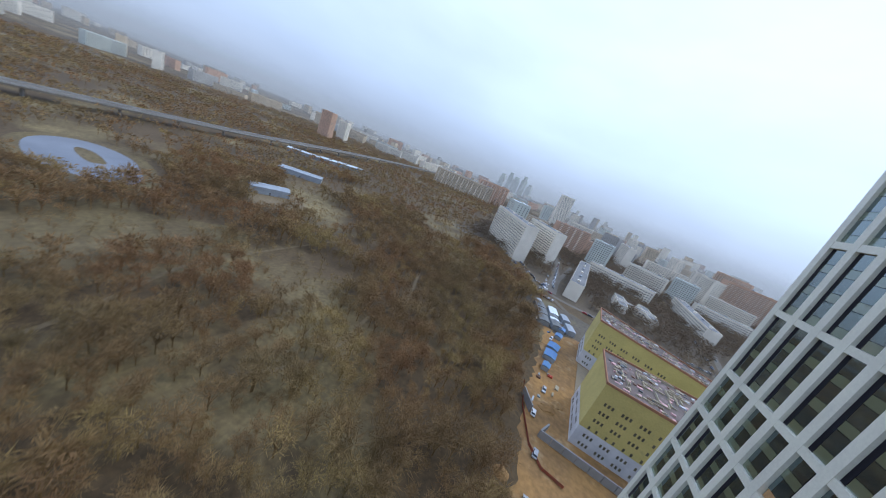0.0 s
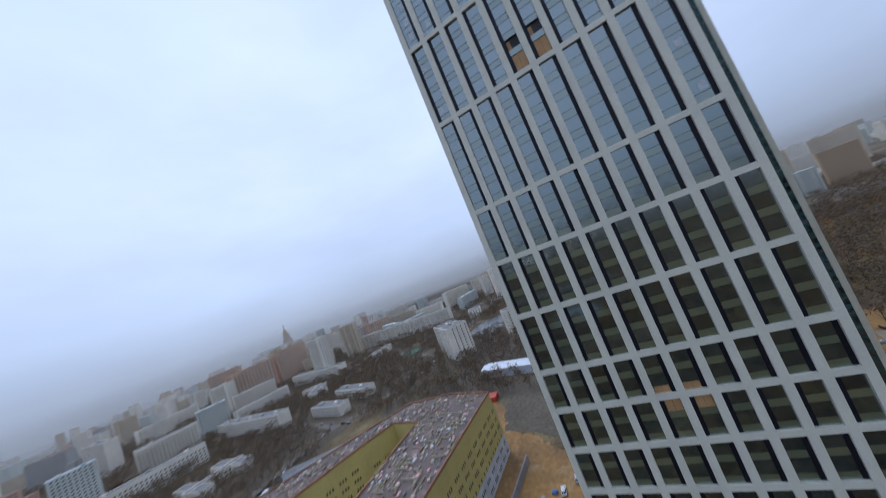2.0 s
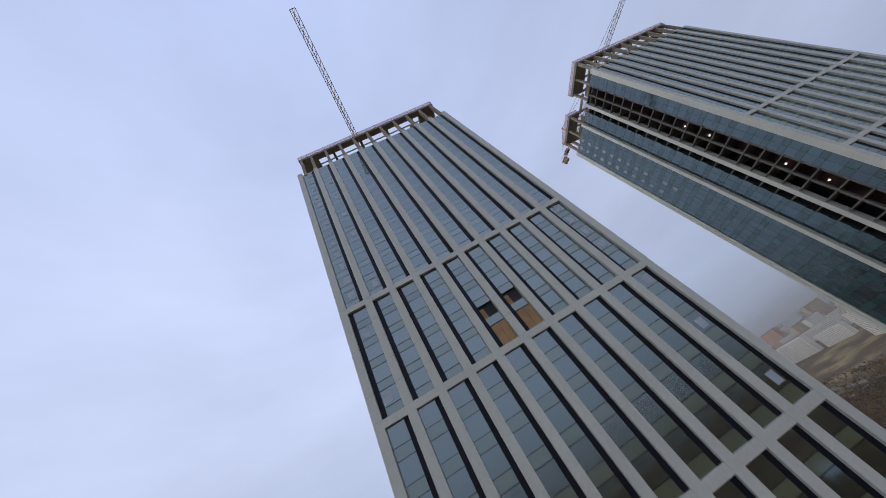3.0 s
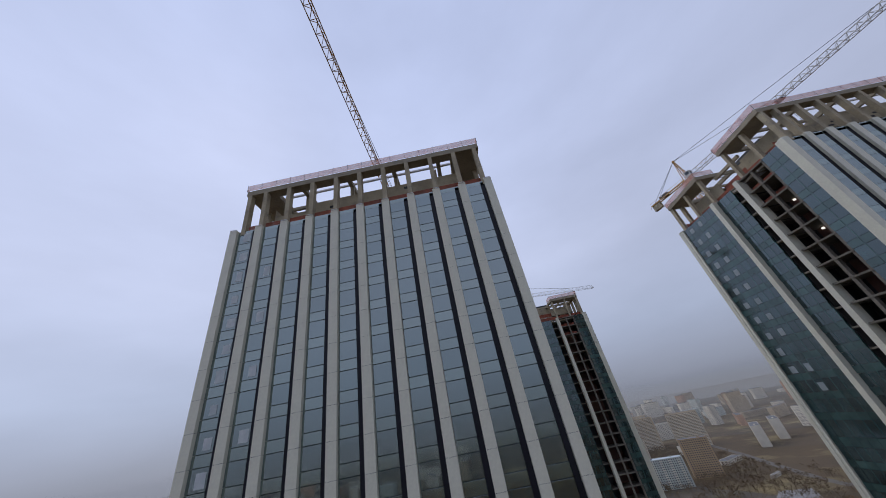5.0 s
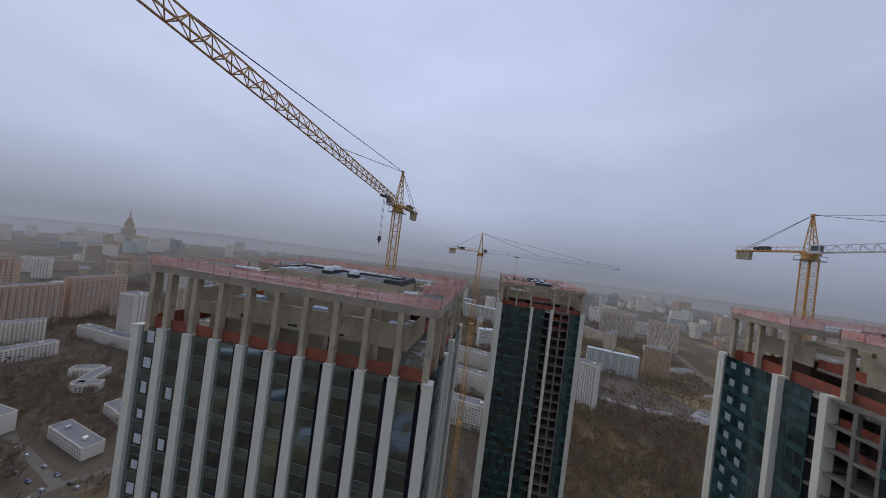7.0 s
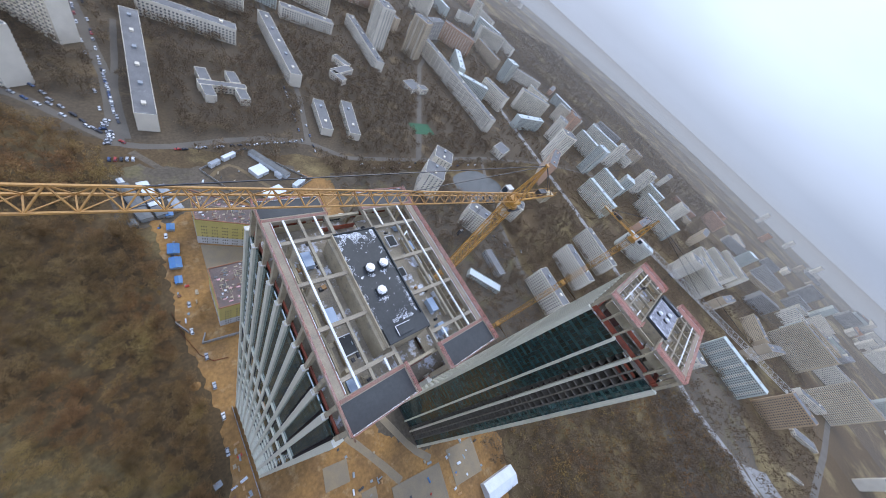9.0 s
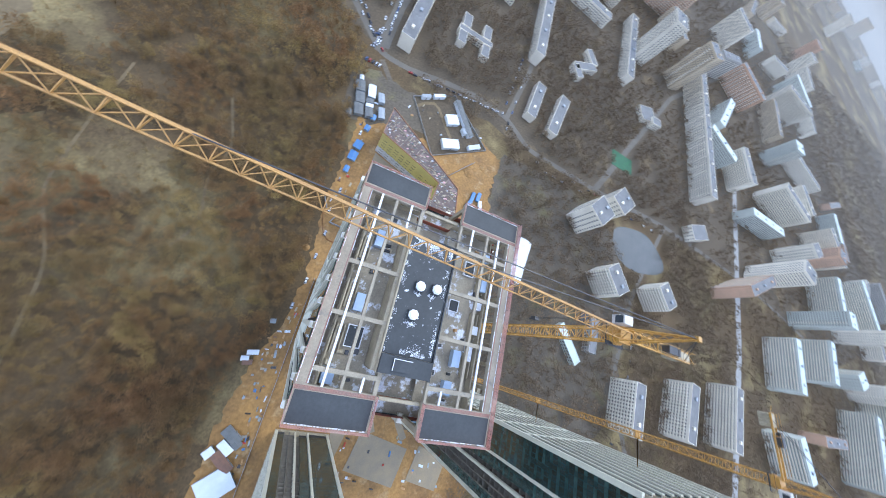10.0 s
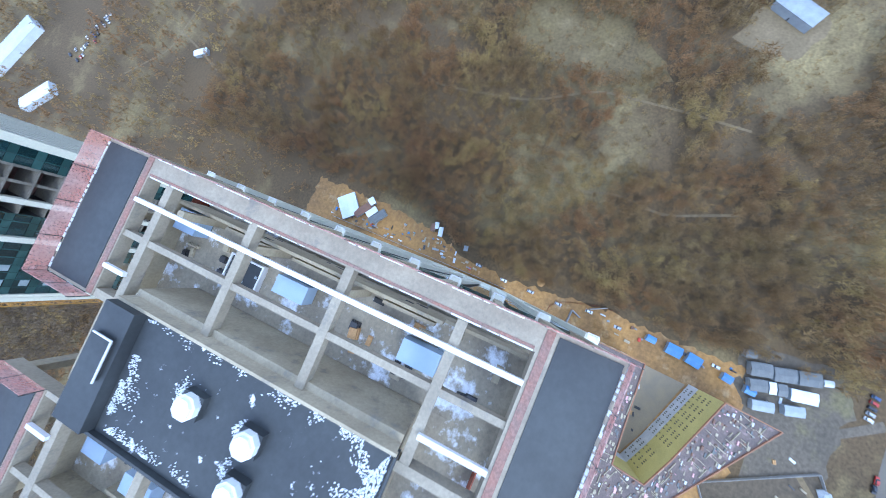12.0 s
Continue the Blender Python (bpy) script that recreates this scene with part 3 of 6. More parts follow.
        for y0, y1 in ((9.2, 13.4), (16.0, 20.6), (24.2, 28.4)):
            part("parapet_wall", Geo().box(xs, y0, zd, xs + 0.25, y1, zd + 1.0), M_CONC, tower)
            for q in range(3):
                yy = y0 + 0.4 + rng.uniform(0, 3.4)
                zz = zd - 1.0 + rng.choice((0.1, 0.9, 1.6))
                xw = xo - 0.012 if x0 < 10 else xo + 0.25
                # thin dark plates on the wall face imitate the shade inside openings
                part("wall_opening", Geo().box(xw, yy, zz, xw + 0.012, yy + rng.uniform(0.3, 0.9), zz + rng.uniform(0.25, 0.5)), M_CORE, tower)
            part("parapet_wall", Geo().box(xs + 1.2, y0, zd, xs + 1.4, y1, zd + 0.9), M_CONC, tower)
    # notch terraces
    for y0, y1 in ((4.6, 8.1), (29.7, 35.2)):
        part("notch_floor", Geo().box(11.6, y0, zd - 1.6, 18.4, y1, zd - 1.2), M_CONC_D, tower)
    for y in (4.4, 35.2):
        part("notch_beam", Geo().box(11.4, y - 0.2, zr0 - 1.2, 18.6, y + 0.3, zr0 - 0.5), M_CONC, tower)
        part("notch_net", Geo().box(11.5, y - 0.32, zd - 1.2, 18.5, y - 0.24, zd + 0.2), M_NET, tower)
    # core
    part("core_ledge", Geo().box(9.5, 8.1, ZT - 0.55, 10.0, 29.7, 178.9), M_CONC, tower)
    part("core_block", Geo().box(10.0, 8.1, ZT - 0.55, 18.4, 29.7, 179.75), M_CONC, tower)
    part("core_roof", Geo().box(10.2, 10.8, 179.75, 18.35, 29.65, 179.83), M_MEMBRANE_S if detailed else M_FROSTY, tower, "black membrane with frost" if detailed else "pale frosted membrane")
    part("core_step", Geo().box(10.2, 8.15, 179.75, 18.35, 10.75, 180.6), M_MEMBRANE, tower)
    hatch = part("core_hatch", Geo().box(12.2, 8.7, 180.6, 14.9, 10.3, 180.9), M_MEMBRANE, tower)
    for x0, y0, x1, y1 in ((12.1, 10.3, 15.0, 10.4), (12.1, 8.7, 12.2, 10.3)):
        part("hatch_rim", Geo().box(x0, y0, 180.84, x1, y1, 180.93), M_PIPE, hatch, "white hatch rim")
    part("core_parapet", Geo().box(10.0, 8.0, 179.75, 10.2, 29.8, 180.0), M_CONC, tower, "pale concrete kerb")
    part("core_parapet", Geo().box(18.4, 8.0, 179.1, 18.6, 29.8, 180.15), M_MEMBRANE, tower)
    part("core_parapet", Geo().box(10.2, 29.7, 179.1, 18.4, 29.85, 180.05), M_MEMBRANE, tower)
    frost = Geo()
    for i in range(4600):
        edge = rng.random()
        if edge < 0.5:
            x, y = rng.uniform(10.3, 18.1), 29.5 - abs(rng.gauss(0, 1.1))
        elif edge < 0.62:
            x, y = 10.25 + abs(rng.gauss(0, 0.3)), 29.3 - abs(rng.gauss(0, 8))
        elif edge < 0.75:
            x, y = 18.0 - abs(rng.gauss(0, 0.3)), rng.uniform(11.0, 29.3)
        elif edge < 0.92:
            x, y = rng.uniform(10.3, 18.1), 11.0 + abs(rng.gauss(0, 0.7))
        else:
            cx, cy = rng.choice(((13.44, 20.2), (16.3, 20.5), (13.38, 15.6)))
            x, y = cx + rng.gauss(0, 0.5), cy + rng.gauss(0, 0.22)
        s = rng.uniform(0.03, 0.09)
        if 10.22 <= x < 18.0 and 10.9 < y < 29.5 and noise.noise(Vector((x * 0.9, y * 0.9, 0.5))) > -0.05:
            frost.box(x, y, 179.83, min(x + s, 18.2), y + s * rng.uniform(0.5, 1.8), 179.85 + 0.02 * rng.random())
    part("frost_patch", frost, M_FROST, tower, kind="stuff")
    for x, y in ((13.44, 21.55), (16.3, 21.8), (13.38, 17.0)):
        base = part("skylight", Geo().box(x - 0.75, y - 0.75, 179.83, x + 0.75, y + 0.75, 180.35), M_MEMBRANE, tower)
        g = Geo()
        pts = [(x + 0.82 * math.cos(a), y + 0.82 * math.sin(a)) for a in [math.pi / 8 + i * math.pi / 4 for i in range(8)]]
        g.prism(pts, 180.35, 180.75)
        g.prism([(x + (a - x) * 0.78, y + (b - y) * 0.78) for a, b in pts], 180.75, 180.95)
        part("dome", g, M_DOME, base, "white acrylic dome")
    # nets round the edge
    for x0, y0, x1, y1 in ((0.3, 0.15, 0.3, 39.25), (30.9, 0.15, 30.9, 39.25), (0.3, 0.15, 11.4, 0.15), (18.6, 0.15, 30.9, 0.15), (0.3, 39.25, 11.4, 39.25), (18.6, 39.25, 30.9, 39.25), (11.4, 0.15, 11.4, 5.0), (18.6, 0.15, 18.6, 5.0), (11.4, 34.6, 11.4, 39.25), (18.6, 34.6, 18.6, 39.25)):
        g = Geo()
        dx, dy = (0.02, 0) if x0 == x1 else (0, 0.02)
        g.box(min(x0, x1) - dx, min(y0, y1) - dy, zr1 + 0.05, max(x0, x1) + dx, max(y0, y1) + dy, zr1 + (0.55 if detailed and y0 > 34 else 1.25))
        part("edge_net", g, M_NETP, tower, "translucent pink safety net")
        g = Geo()
        m = max(2, int(math.hypot(x1 - x0, y1 - y0) / 2.4))
        for i in range(m + 1):
            x, y = x0 + (x1 - x0) * i / m, y0 + (y1 - y0) * i / m
            g.box(x - 0.025, y - 0.025, zr1, x + 0.025, y + 0.025, zr1 + (0.65 if detailed and y0 > 34 else 1.35))
        part("net_post", g, M_STEEL, tower, kind="stuff")
    g = Geo()
    back = 1.0 if detailed else 2.4
    for x in (back, TD - back - 0.05):
        g.box(x, 1.2, ZT - 0.55, x + 0.05, TW - 1.2, ZT + 1.35)
    for y in (back, TW - back - 0.05):
        g.box(1.2, y, ZT - 0.55, TD - 1.2, y + 0.05, ZT + 1.35)
    part("terrace_net", g, M_NET, tower, "orange safety net")
    for x in (0.42, TD - 0.64):
        part("parapet_glazing", Geo().box(x, 1.2, ZT - 0.62, x + 0.22, TW - 1.2, ZT + 0.1), M_SPAND_U, tower)
    if detailed:
        for y in PX:
            g = Geo().box(-0.12, y - 0.45, ZT + 0.25, 0.3, y - 0.37, ZT + 0.33).box(-0.12, y + 0.37, ZT + 0.25, 0.3, y + 0.45, ZT + 0.33)
            g.box(-0.12, y - 0.37, ZT + 0.25, -0.04, y + 0.37, ZT + 0.33)
            part("facade_bracket", g, M_PIPE, tower)


def build_tower(m, label, detailed=False, opened=False):
    tower = thing("residential_tower", m, label, "tower", "unfinished towers")
    ny = 34.2 if opened else TW - 0.6
    cores = [(0.8, 0.6, 5.0, TW - 0.6), (5.0, 0.6, 11.0, ny), (11.0, 1.4, 18.9, TW - (6.4 if opened else 1.4)), (18.9, 0.6, TD - 0.8, TW - 0.6)]
    if opened:
        cores.append((14.0, TW - 6.4, 18.9, TW - 1.4))
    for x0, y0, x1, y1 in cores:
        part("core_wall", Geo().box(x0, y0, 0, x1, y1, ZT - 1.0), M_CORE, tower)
    part("plinth", Geo().box(-0.3, -0.3, -2.0, TD + 0.3, TW + 0.3, -0.02), M_CONC, tower)
    long_face(tower, False, detailed)
    long_face(tower, True, False)
    short_face(tower, True, opened)
    short_face(tower, False, False)
    roof_works(tower, detailed)
    return tower


tower_a = build_tower(Matrix(), "tall white-ribbed glass tower with an unfinished concrete crown", detailed=True)
tower_b = build_tower(at(7.3, -92.3, 1.6), "tall white-ribbed tower with one glazed wing still open", opened=True)
tower_c = build_tower(at(125.4, -39.6, -2.0, 90), "tall glass tower turned sideways, one bay still open", opened=True)

# the two unglazed windows and the boarded ones on the near tower
lo, hi, n, s = ZONES[1]
fh = (hi - lo) / n
for k in (4, 5):
    y0, y1 = PX[k + 1] + PIL / 2, PX[k] - PIL / 2
    for j in range(2):
        a = y0 + 0.05 + j * (y1 - y0 - 0.7) / 2
        part("plywood_board", Geo().box(0.5, a, lo + 0.05, 0.56, a + (y1 - y0 - 0.7) / 2 - 0.04, lo + fh * 0.98), M_WOOD, tower_a)
    part("spandrel_panel", Geo().box(0.42, y0 + 0.03, lo + fh + 0.02, 0.6, y1 - 0.62, lo + fh * 1.36), M_SPAND, tower_a)
    part("plywood_board", Geo().box(0.74, y0 + 1.5, lo + fh * 1.36, 0.78, y0 + 2.1, lo + fh * 1.9), M_WOOD, tower_a)
    for zi, za, zb in ((7, ZONES[7][1] - 2.15, ZONES[7][1] - 0.05), (6, ZONES[6][0] + 0.05, ZONES[6][0] + 1.25)):
        for j in range(2):
            a = y0 + 0.65 + j * (y1 - y0 - 0.7) / 2 if SIDES[zi] > 0 else y0 + 0.05 + j * (y1 - y0 - 0.7) / 2
            part("plywood_board", Geo().box(0.5, a, za, 0.56, a + (y1 - y0 - 0.7) / 2 - 0.04, zb), M_WOOD, tower_a)
# white film left on the corner panes
for k, zi, every in ((0, 0, 1), (1, 0, 2), (9, 1, 1), (0, 1, 3), (9, 2, 2)):
    lo, hi, n, s = ZONES[zi]
    fh = (hi - lo) / n
    y0 = PX[k + 1] + PIL / 2
    for j in range(n):
        if j % every == 0 and rng.random() < 0.85:
            a = y0 + rng.uniform(0.7, 1.0)
            part("film_sheet", Geo().box(0.405, a, lo + j * fh + fh * 0.45, 0.415, a + rng.uniform(0.8, 1.2), lo + j * fh + fh * rng.uniform(0.75, 0.93)), M_FILM_W, tower_a)
for k in range(24):
    x, j = (26.9 if k % 2 else 23.8) - rng.uniform(0, 0.15), len(FLOORS) - 2 - k // 2
    if rng.random() < 0.92 - 0.02 * k:
        part("film_sheet", Geo().box(x, TW - 0.296, FLOORS[j] + 1.35, x + rng.uniform(1.1, 1.35), TW - 0.286, FLOORS[j] + rng.uniform(2.5, 2.75)), M_FILM, tower_b)

# equipment on the near tower's upper deck
for x, y, w, d in ((6.0, 28.3, 1.6, 2.9), (5.7, 17.2, 1.4, 2.8), (4.4, 6.0, 1.8, 2.2), (24.5, 12.1, 1.5, 2.8), (23.8, 7.2, 1.4, 2.2), (27.4, 26.0, 1.2, 2.2), (27.0, 31.6, 1.2, 1.5)):
    u = thing("ventilation_unit", at(x, y, 174.6), "pale blue sheet-metal ventilation unit on the concrete deck", "ventilation unit", "roof units")
    part("casing", Geo().box(-w / 2, -d / 2, 0.15, w / 2, d / 2, 1.5), M_UNIT, u)
    part("base_frame", Geo().box(-w / 2 + 0.1, -d / 2 + 0.1, 0, w / 2 - 0.1, d / 2 - 0.1, 0.15), M_STEEL, u)
for x, y, w, d in ((27.2, 22.5, 1.1, 2.4), (27.3, 17.6, 1.2, 1.6), (27.0, 13.4, 1.0, 2.6)):
    u = thing("insulation_pack", at(x, y, 174.6), "white film-wrapped insulation pack on the concrete deck", "insulation pack", "insulation packs")
    for i in range(3):
        part("slab_bundle", Geo().box(-w / 2 + 0.02 * i, -d / 2, 0.42 * i, w / 2, d / 2 - 0.03 * i, 0.42 * i + 0.4), M_FROST, u)
for x, y, w, d in ((6.6, 12.0, 2.6, 3.4), (24.2, 28.6, 2.2, 2.8), (22.4, 21.0, 2.0, 2.2)):
    u = thing("roof_hatch", at(x, y, 174.6), "black flat hatch inside a pale kerb on the deck", "roof hatch", "roof hatches")
    part("kerb", Geo().box(-w / 2, -d / 2, 0, w / 2, -d / 2 + 0.15, 0.55).box(-w / 2, d / 2 - 0.15, 0, w / 2, d / 2, 0.55).box(-w / 2, -d / 2 + 0.15, 0, -w / 2 + 0.15, d / 2 - 0.15, 0.55).box(w / 2 - 0.15, -d / 2 + 0.15, 0, w / 2, d / 2 - 0.15, 0.55), M_PIPE, u)
    part("cover", Geo().box(-w / 2 + 0.17, -d / 2 + 0.17, 0, w / 2 - 0.17, d / 2 - 0.17, 0.45), M_MEMBRANE, u)
for i in range(46):
    x, y = (rng.uniform(3.8, 8.3), rng.uniform(5, 34)) if i < 30 else (rng.uniform(19.5, 27.5), rng.uniform(5, 34))
    w, d, h = rng.uniform(0.3, 1.3), rng.uniform(0.2, 0.9), rng.uniform(0.15, 0.6)
    single("stacked_material", Geo().box(-w / 2, -d / 2, 0, w / 2, d / 2, h * 0.6).box(-w / 2 + 0.05, -d / 2 + 0.04, h * 0.6, w / 2 - 0.1, d / 2 - 0.06, h), rng.choice((M_STEEL, M_CONC, M_WOOD, M_FILM, M_CORE)), "small stack of building material on the deck", "building material", at(x, y, 174.6, rng.choice((0, 90, 8))), "roof material")


# ---- tower cranes ----
def lattice_square(w, h, leg, brace, bays):
    """A square mast section with zigzag braces."""
    g, s = Geo(), w / 2
    for x in (-s, s):
        for y in (-s, s):
            g.box(x - leg / 2, y - leg / 2, 0, x + leg / 2, y + leg / 2, h)
    b = h / bays
    for i in range(bays):
        z0, z1 = i * b, (i + 1) * b
        for sx, sy, ex, ey in ((-s, -s, s, -s), (s, -s, s, s), (s, s, -s, s), (-s, s, -s, -s)):
            g.bar((sx, sy, z0), (ex, ey, z0), brace)
            if i % 2:
                sx, sy, ex, ey = ex, ey, sx, sy
            g.bar((sx, sy, z0), (ex, ey, z1), brace)
    return g


def lattice_jib(jib, base, length, w, h, chord, brace, bays, material):
    """A triangular jib along +x: three chords, and the braces of each bay as pieces that share their meshes."""
    for y, z in ((-w / 2, 0), (w / 2, 0), (0, h)):
        piece("chord", Geo().bar((0, y, z), (length, y, z), chord).mesh("chord", material), jib, base)
    b = length / bays
    bars = [((0, -w / 2, 0), (0, w / 2, 0), brace), ((0, -w / 2, 0), (b, w / 2, 0), brace * 0.8)]
    for y in (-w / 2, w / 2):
        bars += [((0, y, 0), (b / 2, 0, h), brace), ((b / 2, 0, h), (b, y, 0), brace)]
    shared = [Geo().bar(p, q, t).mesh("brace", material) for p, q, t in bars]
    for i in range(bays):
        for me in shared:
            piece("brace", me, jib, base @ Matrix.Translation((b * i, 0, 0)))


def build_crane(x, y, z_slew, heading, jib_len, label, rise=0.0, jib_mat=None, trolley=0.5, stout=1.0):
    """A hammerhead crane: heading is the jib's way in degrees from +x."""
    jib_mat = jib_mat or M_CRANE
    crane = thing("tower_crane", at(x, y), label, "crane", "tower cranes")
    part("footing", Geo().box(-3, -3, 0, 3, 3, 0.8), M_CONC, crane)
    sec = lattice_square(1.9, 5.8, 0.2, 0.09, 4).mesh("mast_section", M_CRANE)
    n = int((z_slew - 0.8) / 5.8)
    for i in range(n):
        piece("mast_section", sec, crane, Matrix.Translation((0, 0, 0.8 + 5.8 * i)))
    top = 0.8 + 5.8 * n
    piece("mast_section", sec, crane, Matrix.Translation((0, 0, top)) @ Matrix.Diagonal((1, 1, (z_slew - top) / 5.8, 1)))
    R = Matrix.Rotation(radians(heading), 4, "Z")

    def upper(name, geo, material, label="", lift=0.0):
        ob = part(name, geo, material, crane, label)
        ob.matrix_local = Matrix.Translation((0, 0, z_slew)) @ R @ Matrix.Translation((0, 0, lift))
        return ob

    g = Geo().rod((0, 0, 0), (0, 0, 0.5), 1.5, sides=16).rod((0, 0, 0.5), (0, 0, 1.0), 1.25, sides=16)
    g.box(-1.2, -1.2, 1.0, 1.2, 1.2, 1.5)
    upper("slewing_ring", g, M_CRANE)
    for a in (-1.0, 1.0):
        upper("walkway", Geo().box(-1.8, min(a * 1.7, a * 1.1), -0.25, 1.8, max(a * 1.7, a * 1.1), -0.2), M_STEEL)
        upper("kick_rail", Geo().bar((-1.8, a * 1.7, -0.12), (1.8, a * 1.7, -0.12), 0.08), M_STEEL)
        upper("guard_rail", Geo().bar((-1.8, a * 1.7, 0.9), (1.8, a * 1.7, 0.9), 0.05), M_STEEL)
        upper("kick_rail", Geo().bar((a * 1.8, -1.7, -0.12), (a * 1.8, 1.7, -0.12), 0.08), M_STEEL)
        upper("guard_rail", Geo().bar((a * 1.8, -1.7, 0.9), (a * 1.8, 1.7, 0.9), 0.05), M_STEEL)
        for b in (-1.8, 1.8):
            upper("rail_post", Geo().bar((b, a * 1.7, -0.2), (b, a * 1.7, 0.9), 0.05), M_STEEL)
    cab = upper("cab", Geo().box(0.9, -2.3, 1.3, 2.6, -1.05, 3.2), M_CRANE_W)
    win = part("cab_window", Geo().box(2.6, -2.2, 1.8, 2.63, -1.15, 3.0).box(1.2, -2.33, 1.9, 2.4, -2.3, 3.0), M_WINDOW, cab)
    g = Geo()
    for sx, sy in ((-0.9, -0.9), (-0.9, 0.9), (0.9, -0.9), (0.9, 0.9)):
        g.bar((sx, sy, 1.5), (sx * 0.12 - 0.3, sy * 0.12, 10.2), 0.16)
    for k in range(1, 6):
        f, f2 = 1 - k / 6.6, 1 - (k - 1) / 6.6
        for q in ((-1, -1, 1, -1), (1, -1, 1, 1), (1, 1, -1, 1), (-1, 1, -1, -1)):
            g.bar((q[0] * 0.9 * f - 0.3 * (1 - f), q[1] * 0.9 * f, 1.5 + 8.7 * k / 6), (q[2] * 0.9 * f2 - 0.3 * (1 - f2), q[3] * 0.9 * f2, 1.5 + 8.7 * (k - 1) / 6), 0.08)
    g.box(-0.6, -0.3, 10.1, 0.1, 0.3, 10.5)
    upper("tower_peak", g, M_CRANE)
    # jib
    tilt = Matrix.Rotation(-math.atan(rise), 4, "Y")
    w, h = 1.5, 1.6
    jib = upper("jib", Geo().box(0.9, -0.8, 1.5, 1.3, 0.8, 1.75), M_CRANE)
    lattice_jib(jib, Matrix.Translation((1.2, 0, 1.7)) @ tilt, jib_len, w, h, 0.15 * stout, 0.085 * stout, 32, jib_mat)
    tip = Vector((1.2, 0, 1.7)) + tilt @ Vector((jib_len, 0, 0))
    part("jib_tip", Geo().box(tip.x, -0.75, tip.z - 0.1, tip.x + 0.12, 0.75, tip.z + 0.5).bar((tip.x, 0, tip.z), (tip.x, 0, tip.z + 1.6), 0.1), jib_mat, jib)
    # counter-jib with its ballast and winch
    g = Geo()
    for a in (-0.7, 0.7):
        g.bar((-1.0, a, 1.9), (-14.5, a, 1.9), 0.22, 0.35)
        g.bar((-1.2, a, 2.95), (-14.5, a, 2.95), 0.05)
        for k in range(7):
            g.bar((-1.5 - 2.1 * k, a, 2.0), (-1.5 - 2.1 * k, a, 2.95), 0.05)
    for k in range(8):
        g.bar((-1.2 - 1.85 * k, -0.7, 1.9), (-1.2 - 1.85 * k, 0.7, 1.9), 0.12)
        g.bar((-1.2 - 1.85 * k, -0.7, 1.9), (-3.0 - 1.85 * k, 0.7, 1.9), 0.07)
    cj = upper("counter_jib", g, M_CRANE)
    for k in range(4):
        part("counterweight", Geo().box(-14.3 + 0.75 * k, -0.6, -0.4, -13.65 + 0.75 * k, 0.6, 2.1), M_CONC, cj)
    part("winch", Geo().box(-9.5, -0.55, 2.05, -7.5, 0.55, 3.1).rod((-10.2, -0.5, 2.6), (-10.2, 0.5, 2.6), 0.45, sides=12), M_STEEL, cj)
    peak = Vector((-0.3, 0, 10.3))
    for k, f in enumerate((0.42, 0.8)):
        q = Vector((1.2, 0, 1.7)) + tilt @ Vector((jib_len * f, 0, h))
        upper("tie_bar", Geo().bar(peak, q, 0.09), M_STEEL)
    for a in (-0.6, 0.6):
        upper("tie_bar", Geo().bar(peak, (-13.0, a, 2.1), 0.08), M_STEEL)
    # trolley and hook
    q = Vector((1.2, 0, 1.7)) + tilt @ Vector((jib_len * trolley, 0, -0.25))
    tr = upper("trolley", Geo().box(q.x - 0.9, -0.8, q.z - 0.15, q.x + 0.9, 0.8, q.z + 0.1).box(q.x - 0.8, -0.9, q.z, q.x - 0.5, 0.9, q.z + 0.25), M_STEEL)
    part("hoist_rope", Geo().bar((q.x - 0.3, 0, q.z - 0.1), (q.x - 0.3, 0, q.z - 9), 0.05).bar((q.x + 0.3, 0, q.z - 0.1), (q.x + 0.3, 0, q.z - 9), 0.05), M_STEEL, tr)
    part("hook_block", Geo().box(q.x - 0.4, -0.25, q.z - 10, q.x + 0.4, 0.25, q.z - 9).rod((q.x, 0, q.z - 10.7), (q.x, 0, q.z - 10), 0.12, 0.2), M_STEEL, tr)
    return crane


crane_a = build_crane(40.0, 20.5, 194.2, 180 - 1.9, 64.0, "yellow tower crane standing beside the near tower", rise=0.10, jib_mat=M_CRANE_J, trolley=0.12)
crane_b = build_crane(49.0, -74.6, 194.4, 180 + 20, 58.0, "yellow tower crane with a pale jib beside the open tower", rise=0.05, jib_mat=M_CRANE_W, trolley=0.45)
crane_c = build_crane(105.0, 1.8, 186.0, -80, 62.0, "slim yellow tower crane behind the sideways tower", jib_mat=M_CRANE_W, trolley=0.25, stout=0.6)
for crane, x0, y0, x1, y1, zz in ((crane_a, -8.8, 0, -1.1, 0, (60, 110, 155)), (crane_b, -10.4, 1.0, -1.1, 0, (60, 110, 155)), (crane_c, 0, -8.9, 0, -1.1, (60, 110, 155))):
    for z in zz:
        part("wall_tie", Geo().bar((x0, y0 - 2 if y0 >= 0 and x0 else y0, z), (x1, y1, z), 0.2).bar((x0, y0 + 2 if y0 >= 0 and x0 else y0, z), (x1, y1, z), 0.2).box(-1.2, -1.2, z - 0.15, 1.2, 1.2, z + 0.15), M_CRANE, crane)


# ---- ground, roads, water ----
g = Geo()
N = 24
for j in range(N + 1):
    for i in range(N + 1):
        g.v.append((-4600 + 9200 * i / N, -4600 + 9200 * j / N, 0.0))
g.f = [(j * (N + 1) + i, j * (N + 1) + i + 1, (j + 1) * (N + 1) + i + 1, (j + 1) * (N + 1) + i) for j in range(N) for i in range(N)]
